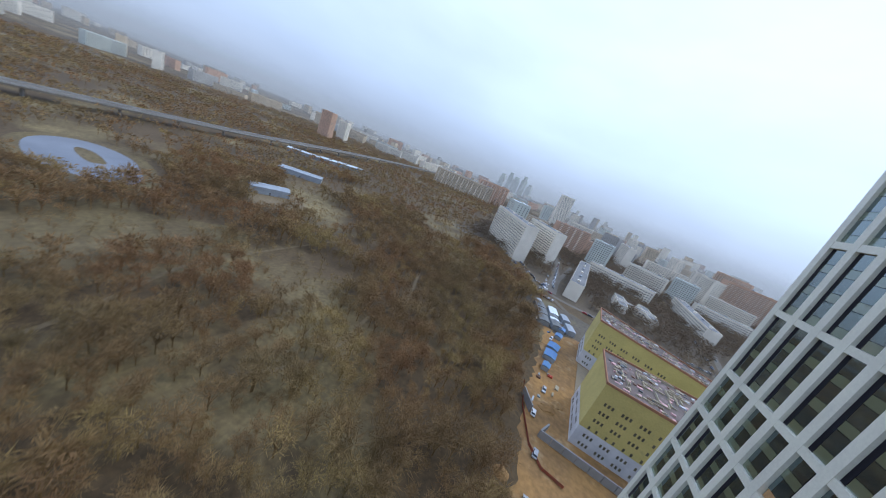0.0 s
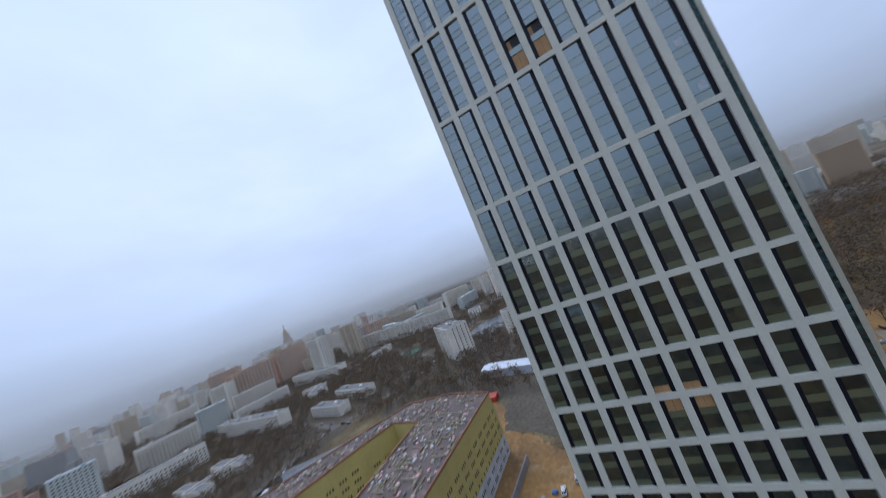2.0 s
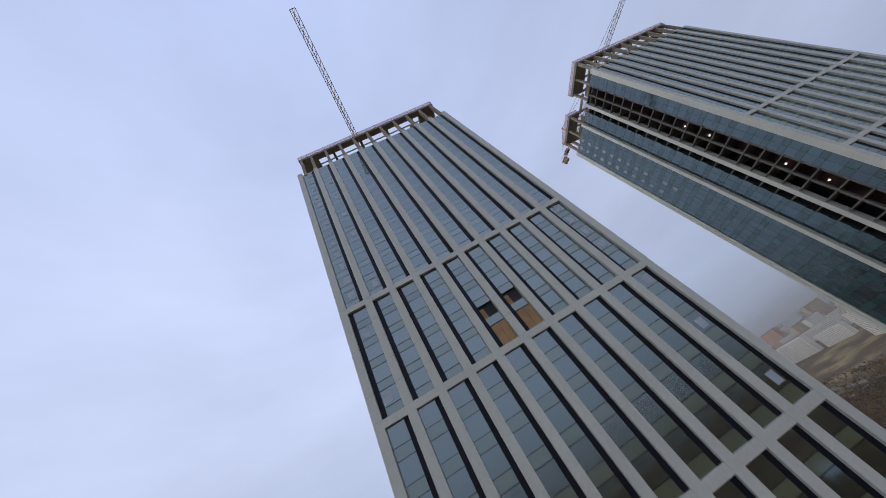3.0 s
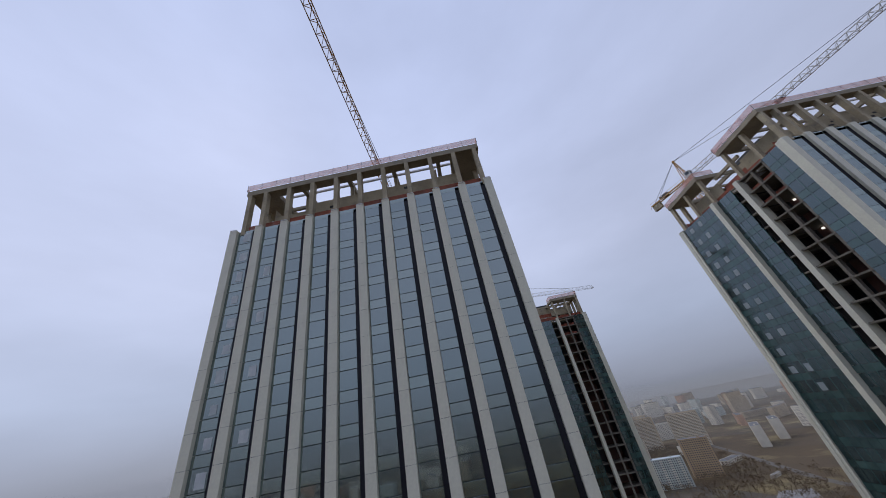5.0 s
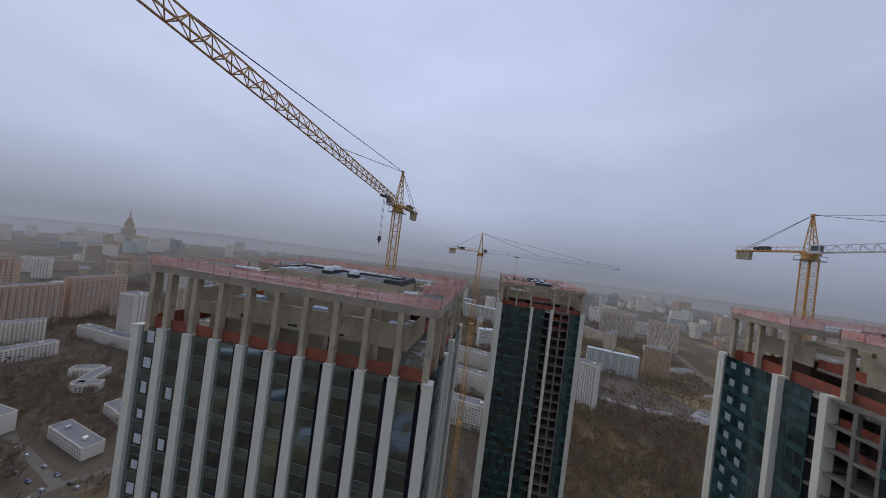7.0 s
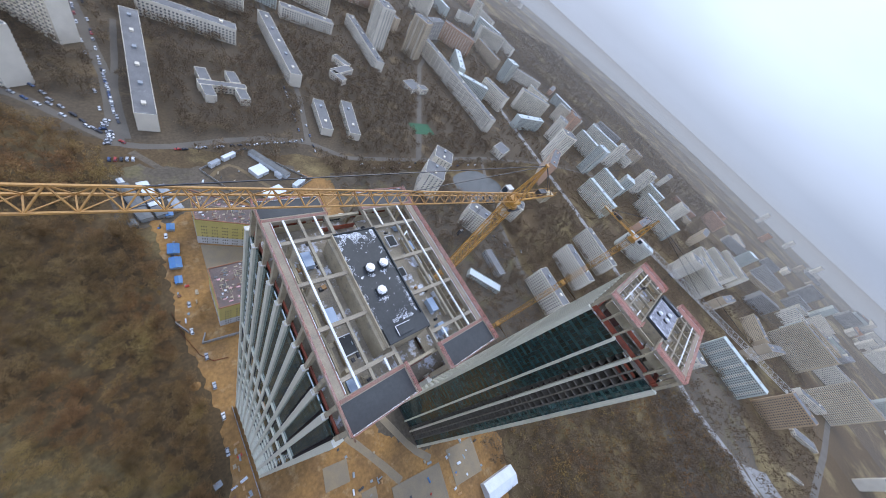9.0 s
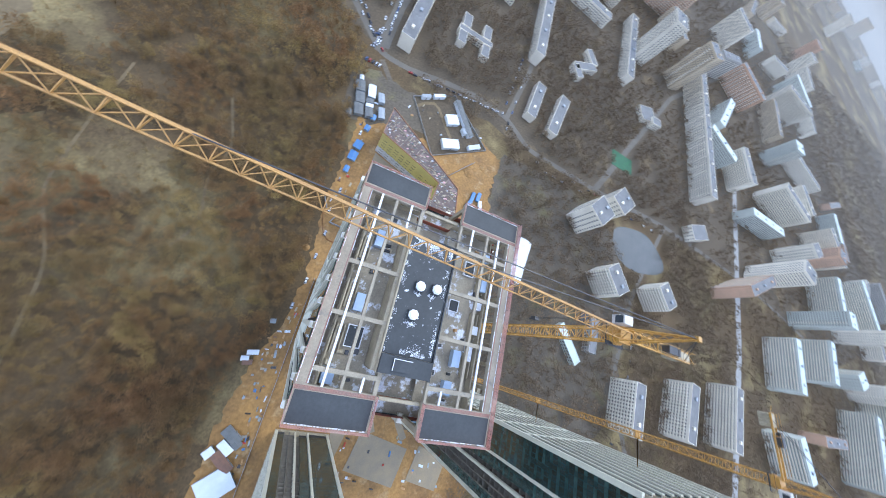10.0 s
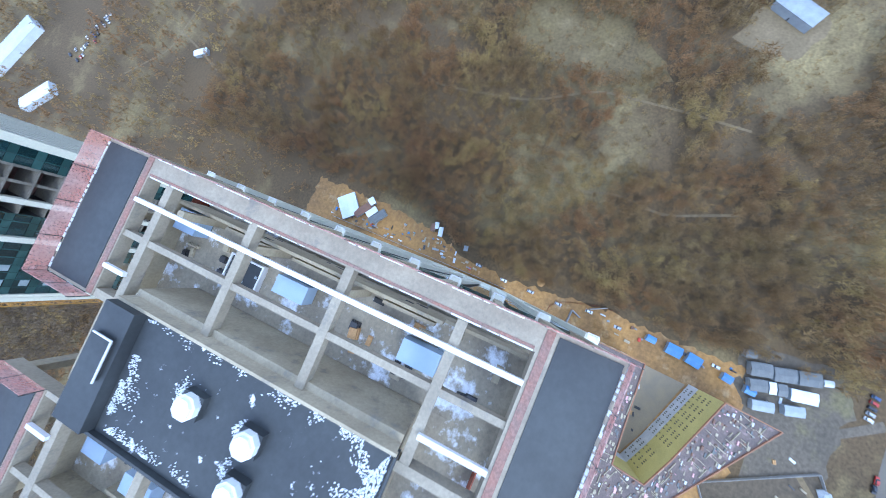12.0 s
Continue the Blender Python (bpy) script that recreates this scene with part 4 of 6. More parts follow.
single("ground", g, M_GROUND, "brown leaf-littered ground with olive grass", "ground", kind="structure")


def ragged(pts, step=6.0, amp=1.2, seed=1):
    """The outline with its edges broken up."""
    r, out = random.Random(seed), []
    for (x0, y0), (x1, y1) in zip(pts, pts[1:] + pts[:1]):
        m = max(1, int(math.hypot(x1 - x0, y1 - y0) / step))
        for i in range(m):
            f = i / m
            out.append((x0 + (x1 - x0) * f + r.uniform(-amp, amp), y0 + (y1 - y0) * f + r.uniform(-amp, amp)))
    return out


def sheet(name, pts, z, material, label, category, kind="structure"):
    gg = Geo()
    gg.v = [(x, y, z) for x, y in pts]
    gg.f = [tuple(range(len(pts)))]
    return single(name, gg, material, label, category, kind=kind)


def ribbon(name, pts, width, z, material, label):
    gg = Geo()
    line = []
    for (x0, y0), (x1, y1) in zip(pts, pts[1:]):
        m = max(1, int(math.hypot(x1 - x0, y1 - y0) / 8))
        line += [(x0 + (x1 - x0) * i / m, y0 + (y1 - y0) * i / m) for i in range(m)]
    line.append(pts[-1])
    sm = [line[0]] + [tuple((a[k] + 2 * b[k] + c[k]) / 4 for k in (0, 1)) for a, b, c in zip(line, line[1:], line[2:])] + [line[-1]]
    for i, (x, y) in enumerate(sm):
        a, b = sm[max(0, i - 1)], sm[min(len(sm) - 1, i + 1)]
        d = Vector((b[0] - a[0], b[1] - a[1])).normalized()
        w = width / 2 * (1 + 0.06 * math.sin(i * 1.7))
        gg.v += [(x - d.y * w, y + d.x * w, z), (x + d.y * w, y - d.x * w, z)]
    gg.f = [(2 * i, 2 * i + 1, 2 * i + 3, 2 * i + 2) for i in range(len(sm) - 1)]
    return single(name, gg, material, label, "road", kind="structure"), sm


SITE = [(96, -114), (128, -106), (150, -76), (142, -54), (90, -44), (66, -16), (60, 55), (84, 78), (90, 94), (119, 104), (130, 130), (120, 160), (126, 205), (100, 216), (80, 190), (18, 184), (2, 182), (-13, 178), (-12, 150), (-13, 95), (-11, 70), (-7, 40), (-12, 2), (-19, -18), (-24, -60), (-26, -112)]
sheet("building_site", ragged(SITE, 2.6, 1.7, 3), 0.05, M_CLAY, "trampled wet orange clay of the building site", "ground")
sheet("yard_earth", ragged([(40, 25), (58, -20), (72, -60), (200, -70), (300, -20), (330, 120), (270, 215), (128, 214), (122, 160), (92, 118), (84, 76)], 9, 3, 5), 0.03, M_DIRT, "bare brown earth between the towers and houses", "ground")
sheet("north_yard", ragged([(12, 190), (82, 192), (98, 226), (0, 228)], 6, 1.5, 6), 0.04, M_DIRT, "muddy brown yard", "ground")
sheet("field", ragged([(430, -120), (640, -150), (640, -260), (470, -330), (330, -420), (200, -330)], 14, 5, 8), 0.03, M_DIRT, "rough brown and olive field", "ground")
ROADS = []
for nm, pts, w, m, lab in (
    ("road", [(-150, 330), (-61, 300), (-15, 250), (13, 250), (45, 258), (80, 264), (124, 260), (158, 236), (260, 232), (395, 235), (600, 215), (900, 140)], 6, M_ASPHALT, "worn grey-brown asphalt road"),
    ("road", [(124, 260), (143, 338), (160, 500), (190, 800), (220, 1400)], 5.5, M_ASPHALT, "narrow asphalt street"),
    ("road", [(600, 400), (560, 100), (505, -120), (468, -168), (448, -205), (441, -235), (441, -290), (434, -322), (405, -395), (350, -480), (150, -800)], 13, M_PAVE, "wide pale asphalt road"),
    ("road", [(-18, 250), (-14, 330), (-22, 440), (-60, 600)], 8, M_ASPHALT, "street lined with parked cars"),
    ("road", [(395, 235), (330, 120), (300, 20), (330, -60), (505, -120)], 6, M_ASPHALT, "narrow asphalt street"),
    ("road", [(260, 232), (420, 480), (700, 760)], 8, M_ASPHALT, "asphalt street"),
    ("road", [(1000, -540), (870, -498), (711, -461), (592, -428), (499, -405), (405, -397)], 11, M_ASPHALT, "asphalt street towards the far blocks"),
    ("road", [(-12, 258), (-12, 272), (-11, 315), (-6, 352), (2, 420)], 4.5, M_ASPHALT, "lane beside a long block"),
):
    ROADS.append((ribbon(nm, pts, w, 0.06 + 0.012 * len(ROADS), m, lab)[1], w))
for pts in (
    [(-126, -76), (-118, -59), (-122, -21), (-126, 10), (-146, 49), (-147, 98), (-146, 140)],
    [(-128, -285), (-79, -295), (-46, -330)],
    [(-76, -240), (-84, -258), (-92, -275), (-100, -300)],
    [(-88, 30), (-82, 38), (-79, 45), (-76, 57), (-84, 84), (-79, 110), (-95, 150)],
):
    ROADS.append((ribbon("footpath", pts, 1.6, 0.06 + 0.012 * len(ROADS), M_SAND, "sandy footpath through the bare wood")[1], -1.5))
sheet("clearing", ragged([(-214, 16), (-190, -24), (-160, -18), (-146, 12), (-140, 40), (-146, 70), (-166, 92), (-190, 62), (-206, 38)], 7, 3.5, 14), 0.03, M_GRASS, "dry olive clearing in the wood", "ground")
sheet("clearing", ragged([(-226, 120), (-200, 112), (-196, 150), (-220, 160), (-244, 150)], 6, 2.5, 16), 0.03, M_SAND, "bare sandy yard round a hall", "ground")
sheet("yard_ground", ragged([(-150, 336), (-24, 252), (126, 238), (330, 226), (560, 218), (900, 142), (1200, 240), (1100, 900), (600, 1250), (-140, 1100)], 20, 4, 17), 0.02, M_YARD, "dark trodden earth between the houses", "ground")
sheet("car_park", ragged([(452, -300), (488, -338), (478, -370), (440, -348), (444, -318)], 8, 1, 18), 0.045, M_PAVE, "pale empty car park beside the road", "ground")
sheet("walled_yard", ragged([(55, 174), (24, 224), (62, 249), (107, 207)], 6, 0.6, 19), 0.055, M_YARD, "dark walled yard beyond the yellow building", "ground")
ribbon("yard_path", [(69, 201), (60, 212), (46, 233), (36, 224), (29, 216)], 3.0, 0.075, M_SAND, "pale trodden path across a yard")
ribbon("yard_track", [(58, 165), (75, 181), (97, 194), (108, 200)], 4.0, 0.085, M_CLAY, "clay track beside a yard wall")
ribbon("site_track", [(-9, -110), (-10, -40), (-5, 10), (-3, 60), (-6, 110), (-5, 150), (-6, 174)], 5.5, 0.11, M_CLAY, "rutted clay track")
ribbon("yard_track", [(-6, 175), (11, 192), (9, 215), (-4, 234), (-12, 244)], 5.0, 0.115, M_DIRT, "rutted brown track past the sheds")
sheet("shed_yard", ragged([(-28, 172), (12, 178), (16, 214), (-10, 232), (-30, 222)], 4, 1.2, 23), 0.045, M_DIRT, "muddy yard round the sheds", "ground")
for x, y, l, w in ((74, -63, 36, 24), (112, -66, 24, 22), (44, -52, 9, 26), (34, -22, 14, 12)):
    single("foundation_slab", Geo().box(-l / 2, -w / 2, 0, l / 2, w / 2, 0.3), M_SLABC, "muddy rectangular concrete foundation slab on the clay", "slab", at(x, y, 0.05, -13), "foundation slabs")
for pts in ([(45, -4), (60, -34), (66, -48)], [(71, -8), (82, -40), (90, -50)]):
    ribbon("slab_strip", pts, 4.5, 0.14, M_SLABC, "strip of muddy concrete paving on the clay")


def oval(cx, cy, rx, ry, seed, n=40):
    r = random.Random(seed)
    ph = [r.uniform(0, 6) for _ in range(3)]
    return [(cx + rx * math.cos(a) * (1 + 0.1 * math.sin(2 * a + ph[0]) + 0.07 * math.sin(3 * a + ph[1])), cy + ry * math.sin(a) * (1 + 0.1 * math.sin(2 * a + ph[2]))) for a in [2 * math.pi * i / n for i in range(n)]]


POND_W, POND_E = oval(-266, 60, 33, 22, 4), oval(340, 180, 46, 30, 9)
sheet("pond_bank", oval(-264, 60, 40, 29, 4), 0.05, M_GRASS, "sandy reed-covered bank of the pond", "ground")
sheet("reed_islet", oval(-270, 63, 15, 4.5, 6), 0.12, M_GRASS, "flat reed islet in the pond", "ground")
sheet("pond", POND_W, 0.08, M_ICE, "grey pond under thin ice", "pond")
sheet("pond", POND_E, 0.14, M_WATER, "dark round pond between the houses", "pond")
# the elevated motorway beyond the wood
HW = [(-392, 20), (-394, 120), (-397, 205), (-404, 268), (-424, 370), (-440, 470), (-452, 570), (-466, 700), (-468, 830), (-450, 1000), (-410, 1200)]
mw = thing("motorway", Matrix(), "pale elevated concrete motorway crossing behind the wood", "motorway", kind="structure")
for (x0, y0), (x1, y1) in zip(HW, HW[1:]):
    part("deck", Geo().bar((x0, y0, 7.4), (x1, y1, 7.4), 15, 1.2), M_ASPHALT, mw)
    d = Vector((x1 - x0, y1 - y0, 0)).normalized()
    for s in (-7.3, 7.3):
        part("parapet", Geo().bar((x0 + d.y * s, y0 - d.x * s, 8.6), (x1 + d.y * s, y1 - d.x * s, 8.6), 0.3, 1.1), M_PAVE, mw)
    m = max(1, int(math.hypot(x1 - x0, y1 - y0) / 34))
    for i in range(m):
        px, py = x0 + (x1 - x0) * i / m, y0 + (y1 - y0) * i / m
        part("pier", Geo().rod((px, py, 0), (px, py, 6.8), 1.1, sides=10), M_PAVE, mw)
ROADS.append(([(x0 + (x1 - x0) * i / 12, y0 + (y1 - y0) * i / 12) for (x0, y0), (x1, y1) in zip(HW, HW[1:]) for i in range(12)], 34))
single("sports_pitch", Geo().box(288, 284, 0.05, 326, 308, 0.2), M_GREEN, "small green fenced sports pitch", "sports pitch")

# painted haze: glowing rings far behind the site, denser low down, brighter sunwards
# the inner rings stand in front of the farther houses and veil them
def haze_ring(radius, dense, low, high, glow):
    m = bpy.data.materials.new("painted_haze")
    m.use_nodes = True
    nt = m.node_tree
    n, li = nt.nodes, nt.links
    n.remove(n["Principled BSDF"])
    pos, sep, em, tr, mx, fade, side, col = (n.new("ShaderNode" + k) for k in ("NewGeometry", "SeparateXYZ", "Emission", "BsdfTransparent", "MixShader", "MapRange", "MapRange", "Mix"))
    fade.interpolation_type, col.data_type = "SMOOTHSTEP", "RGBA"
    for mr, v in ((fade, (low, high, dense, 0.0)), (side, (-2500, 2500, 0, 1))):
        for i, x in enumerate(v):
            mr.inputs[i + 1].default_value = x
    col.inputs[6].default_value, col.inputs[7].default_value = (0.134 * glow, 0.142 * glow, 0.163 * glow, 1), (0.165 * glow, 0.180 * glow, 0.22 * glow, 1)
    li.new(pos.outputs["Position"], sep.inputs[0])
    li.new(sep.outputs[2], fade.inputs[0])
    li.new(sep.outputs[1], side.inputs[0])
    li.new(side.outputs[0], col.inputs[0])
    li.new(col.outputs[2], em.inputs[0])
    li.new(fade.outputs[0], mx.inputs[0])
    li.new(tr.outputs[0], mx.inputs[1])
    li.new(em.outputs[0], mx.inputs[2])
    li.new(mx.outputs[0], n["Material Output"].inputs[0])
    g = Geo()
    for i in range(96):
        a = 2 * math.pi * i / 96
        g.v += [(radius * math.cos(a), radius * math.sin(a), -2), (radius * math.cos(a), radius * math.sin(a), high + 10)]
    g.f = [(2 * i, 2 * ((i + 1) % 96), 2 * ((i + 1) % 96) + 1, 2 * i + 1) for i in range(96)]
    ob = single("backdrop", g, m, "pale grey glowing ring imitating distant haze", "backdrop", kind="structure")
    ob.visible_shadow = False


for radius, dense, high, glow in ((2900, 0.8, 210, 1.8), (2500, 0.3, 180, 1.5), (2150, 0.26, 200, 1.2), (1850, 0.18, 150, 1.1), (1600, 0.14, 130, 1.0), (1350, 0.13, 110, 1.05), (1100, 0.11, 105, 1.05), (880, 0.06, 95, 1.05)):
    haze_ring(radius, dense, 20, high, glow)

# ---- the mustard-yellow building ----
FOOT = []


def occupy(x, y, l, w, turn=0.0, grow=2.0):
    FOOT.append((x, y, l / 2 + grow, w / 2 + grow, radians(turn)))


yb = thing("yellow_building", at(5, 90), "mustard-yellow unfinished block round a courtyard with white lower storeys", "building")
U = [(0, 0), (69, -2), (75, 22), (72, 47), (5, 90), (3, 65), (39, 52), (55, 45), (53, 29), (1, 27)]
part("lower_wall", Geo().prism(U, 0, 8.2), M_BLOCKW, yb, "white block lower storeys")
part("upper_wall", Geo().prism(U, 8.2, 26.6), M_YELLOW, yb, "mustard insulation")
for (x0, y0), (x1, y1) in zip(U, U[1:] + U[:1]):
    part("parapet", Geo().bar((x0, y0, 27.05), (x1, y1, 27.05), 0.4, 0.9), M_TERRA, yb, "terracotta parapet")
part("roof", Geo().prism([(x + (0.3 if x < 30 else -0.3), y) for x, y in U], 26.6, 26.75), M_ROOFDARK, yb)


def inside(x, y, pts):
    hit = False
    for (ax, ay), (bx, by) in zip(pts, pts[1:] + pts[:1]):
        if (ay > y) != (by > y) and x < ax + (bx - ax) * (y - ay) / (by - ay):
            hit = not hit
    return hit


wm = Geo().box(-0.33, -0.05, 0, 0.33, 0.1, 1.3).mesh("window", M_WINDOW_B)
for (x0, y0), (x1, y1), levels in (((0, 0), (69, -2), range(6)), ((1, 27), (0, 0), range(2)), ((5, 90), (3, 65), range(2)), ((3, 65), (39, 52), range(6)), ((39, 52), (55, 45), range(5))):
    ln = math.hypot(x1 - x0, y1 - y0)
    d = Vector((x1 - x0, y1 - y0, 0)).normalized()
    rot = Matrix.Rotation(math.atan2(d.y, d.x), 4, "Z")
    s, k = 3.0, 0
    while s < ln - 2:
        for lv in levels:
            if lv in (2, 6) and k % 3 == 1:
                continue
            p = Vector((x0, y0, 0)) + d * s
            z = 1.4 + 3.55 * lv
            piece("window", wm, yb, Matrix.Translation((p.x, p.y, z)) @ rot)
        k += 1
        s += 1.25 if k % 3 else 3.2
r2 = random.Random(11)
groups = {M_BLOCKW: Geo(), M_PINK: Geo(), M_SHEETD: Geo(), M_CONC: Geo(), M_BROWN: Geo()}
keys = list(groups)
for i in range(560):
    while True:
        x, y = r2.uniform(2, 74), r2.uniform(0, 88)
        if inside(x, y, U) and inside(x + 2, y + 1, U) and inside(x, y + 1, U):
            break
    w, dd, h = r2.uniform(0.4, 2.2), r2.uniform(0.3, 1.2), r2.uniform(0.1, 0.6)
    gg = groups[r2.choices(keys, (1.4, 1.6, 3.0, 4, 2.2))[0]]
    gg.box(x, y, 26.75, x + w, y + dd, 26.75 + h)
partitions = Geo()
for i in range(130):
    while True:
        x, y = r2.uniform(2, 74), r2.uniform(0, 88)
        a = (0.0 if y < 28 else -0.36 if x > 40 or y > 50 else 1.5) + (1.571 if r2.random() < 0.55 else 0.0)
        ln = r2.uniform(2.5, 6.5)
        q = (x + ln * math.cos(a), y + ln * math.sin(a))
        if inside(x, y, U) and inside(*q, U) and inside((x + q[0]) / 2, (y + q[1]) / 2, U):
            break
    h = r2.uniform(0.35, 0.8)
    partitions.bar((x, y, 26.75 + h / 2), (*q, 26.75 + h / 2), 0.25, h)
single("low_partition", partitions, M_CONC, "rows of half-built block partitions on the yellow building's roof", "walls", at(5, 90), kind="stuff")
for m, gg in groups.items():
    single("roof_material", gg, m, "scattered packs and boards on the yellow building's roof", "building material", at(5, 90), kind="stuff")
occupy(40, 136, 74, 96, 0, 3)
single("courtyard_slab", Geo().prism([(7, 118), (57, 120), (59, 134), (44, 141), (9, 153)], 0.05, 0.4), M_SLABC, "muddy concrete slab in the yellow building's courtyard", "slab")

# ---- houses of the city ----
WALLS = [
    mat("pale_panel_wall", (0.82, 0.755, 0.62), 0.85, (0.70, 0.64, 0.52), scale=0.06, fine=0.08, rand=0.12),
    mat("blue_grey_panel_wall", (0.58, 0.60, 0.53), 0.85, (0.49, 0.51, 0.455), scale=0.06, fine=0.08, rand=0.12),
    mat("beige_panel_wall", (0.60, 0.49, 0.34), 0.85, (0.50, 0.41, 0.29), scale=0.06, fine=0.08, rand=0.12),
    mat("salmon_brick_wall", (0.60, 0.385, 0.26), 0.85, (0.50, 0.33, 0.225), scale=0.06, fine=0.1, rand=0.12),
    mat("grey_panel_wall", (0.45, 0.43, 0.39), 0.85, (0.37, 0.355, 0.325), scale=0.06, fine=0.08, rand=0.12),
]


def house(x, y, l, w, h, turn, wall, label, name="apartment_block", vents=True, balconies=False, fine=True, bal=12.8, group="apartment blocks"):
    """A flat-roofed block along its own x axis."""
    b = thing(name, at(x, y, 0, turn), label, "building", group)
    part("wall", Geo().box(-l / 2, -w / 2, 0, l / 2, w / 2, h), wall, b)
    g = Geo().box(-l / 2 + 0.3, -w / 2 + 0.3, h, l / 2 - 0.3, w / 2 - 0.3, h + 0.15)
    part("roof", g, M_ROOFPALE if wall is WALLS[1] else M_ROOFGREY, b)
    part("parapet", Geo().box(-l / 2, -w / 2, h, l / 2, -w / 2 + 0.3, h + 0.6).box(-l / 2, w / 2 - 0.3, h, l / 2, w / 2, h + 0.6).box(-l / 2, -w / 2 + 0.3, h, -l / 2 + 0.3, w / 2 - 0.3, h + 0.6).box(l / 2 - 0.3, -w / 2 + 0.3, h, l / 2, w / 2 - 0.3, h + 0.6), wall, b)
    wins = Geo()

    def pane(a, c, axis, s):
        k = len(wins.v)
        if axis == 0:
            yy = s * (w / 2 + 0.04)
            wins.v += [(a - 0.8, yy, c), (a + 0.8, yy, c), (a + 0.8, yy, c + 1.5), (a - 0.8, yy, c + 1.5)]
        else:
            xx = s * (l / 2 + 0.04)
            wins.v += [(xx, a - 0.8, c), (xx, a + 0.8, c), (xx, a + 0.8, c + 1.5), (xx, a - 0.8, c + 1.5)]
        wins.f.append((k, k + 1, k + 2, k + 3))

    nf = int(h / 2.9)
    step = 3.2 if fine else 4.6
    for f in range(nf):
        z = 1.0 + f * 2.9
        m = int((l - 2) / step)
        for i in range(m):
            a = -l / 2 + 1.5 + step * (i + 0.5)
            for s in (-1, 1):
                pane(a, z, 0, s)
        if w > 15:
            for i in range(int(w / 5)):
                for s in (-1, 1):
                    pane(-w / 2 + 2.5 + i * 5, z, 1, s)
    part("window_panes", wins, M_WINFAR, b, kind="stuff")
    if balconies:
        bars = Geo()
        for i in range(int(l / bal)):
            a = -l / 2 + bal / 2 + bal * i
            for s in (-1, 1):
                y0, y1 = (w / 2, w / 2 + 1.1) if s > 0 else (-w / 2 - 1.1, -w / 2)
                for f in range(nf):
                    bars.box(a - 1.6, y0, 0.4 + f * 2.9, a + 1.6, y1, 1.4 + f * 2.9)
        part("balcony", bars, WALLS[0], b, kind="stuff")
    if vents:
        for i in range(max(2, int(l / 22))):
            a = -l / 2 + (i + 0.5) * l / max(2, int(l / 22))
            part("roof_vent", Geo().box(a - 1.6, -1.2, h + 0.15, a + 1.6, 1.2, h + 1.7).box(a - 1.8, -1.4, h + 1.7, a + 1.8, 1.4, h + 1.85), M_SHEETG if i % 2 else wall, b)
    occupy(x, y, l, w, turn, 3)
    return b


L5 = "long five-storey panel block with a grey roof and white vents"
L9 = "nine-storey pale panel block with rows of balconies"
L14 = "tall panel block with a grid of small windows"
house(8, 341, 148, 13, 15.5, 85.3, WALLS[0], L5)
house(146, 420, 130, 13, 15.5, 88, WALLS[0], L5)
house(-84, 352, 102, 15, 40, 122, WALLS[0], L9, balconies=True, bal=6.4)
house(-48, 396, 66, 15, 40, 127, WALLS[0], L9, balconies=True, bal=6.4)
house(-618, 560, 26, 26, 62, 20, WALLS[3], "tall red-brown tower block behind the motorway")
house(-655, 655, 24, 24, 52, 20, WALLS[0], "tall white tower block behind the motorway")
house(-800, 1120, 60, 18, 48, 60, WALLS[3], "red-brown block behind the motorway")
house(153, 297, 52, 12, 9, 80, WALLS[0], "low pale two-storey building among bare trees", balconies=False)
house(187, 296, 62, 13, 9, 76, WALLS[0], "low white two-storey building among bare trees")
house(465, 450, 300, 14, 28, 90, WALLS[0], "very long white nine-storey block with stepped balconies", balconies=True)
house(236, 182, 26, 24, 33, 48, WALLS[0], L14)
house(272, 210, 26, 24, 30, 48, WALLS[0], L14)
house(270, 119, 30, 19, 27, -56, WALLS[0], L14, balconies=True, bal=4.0)
house(352, 124, 28, 18, 27, -56, WALLS[0], L14, balconies=True, bal=4.0)
house(303, 2, 48, 14, 27, 82, WALLS[0], L14, balconies=True, bal=4.0)
house(388, 10, 58, 14, 28, 77, WALLS[0], L14, balconies=True, bal=4.0)
house(472, 14, 70, 14, 30, 78, WALLS[0], L14, balconies=True, bal=4.0)
house(455, 246, 36, 22, 12, 20, WALLS[0], "white shop building with a flat roof", vents=False)
house(232, 46, 40, 9, 6, -52, WALLS[1], "long low shed with a pale blue roof", name="shed", vents=False, group="sheds")
house(262, 60, 34, 10, 8, 84, WALLS[4], "low grey service building", vents=False)
house(589, -245, 86, 15, 38, 76, WALLS[1], "broad blue-white panel block of many storeys", balconies=True)
house(611, -332, 42, 18, 53, 67, mat("ochre_brick_wall", (0.50, 0.36, 0.22), 0.85, (0.44, 0.31, 0.19), scale=0.06, rand=0.05), "tall ochre brick block beside the white panel block")
house(670, -410, 50, 16, 6, -62, WALLS[0], "low white shop hall behind the ochre block", vents=False)
house(752, -540, 62, 15, 36, -34, WALLS[0], "pale panel block beyond the street", balconies=True)
house(790, -610, 62, 15, 36, -34, WALLS[0], "pale panel block beyond the street", balconies=True)
house(545, -385, 26, 4, 3.5, 120, WALLS[0], "long low white shelter beside the car park", name="shelter", vents=False, group="shelters")
house(414, -150, 26, 16, 60, 56, WALLS[0], L14, balconies=True)
house(350, 400, 30, 24, 7, 20, WALLS[0], "small low pale building", vents=False)
house(366, 392, 18, 12, 10, 10, WALLS[0], "small white box-shaped building", vents=False)
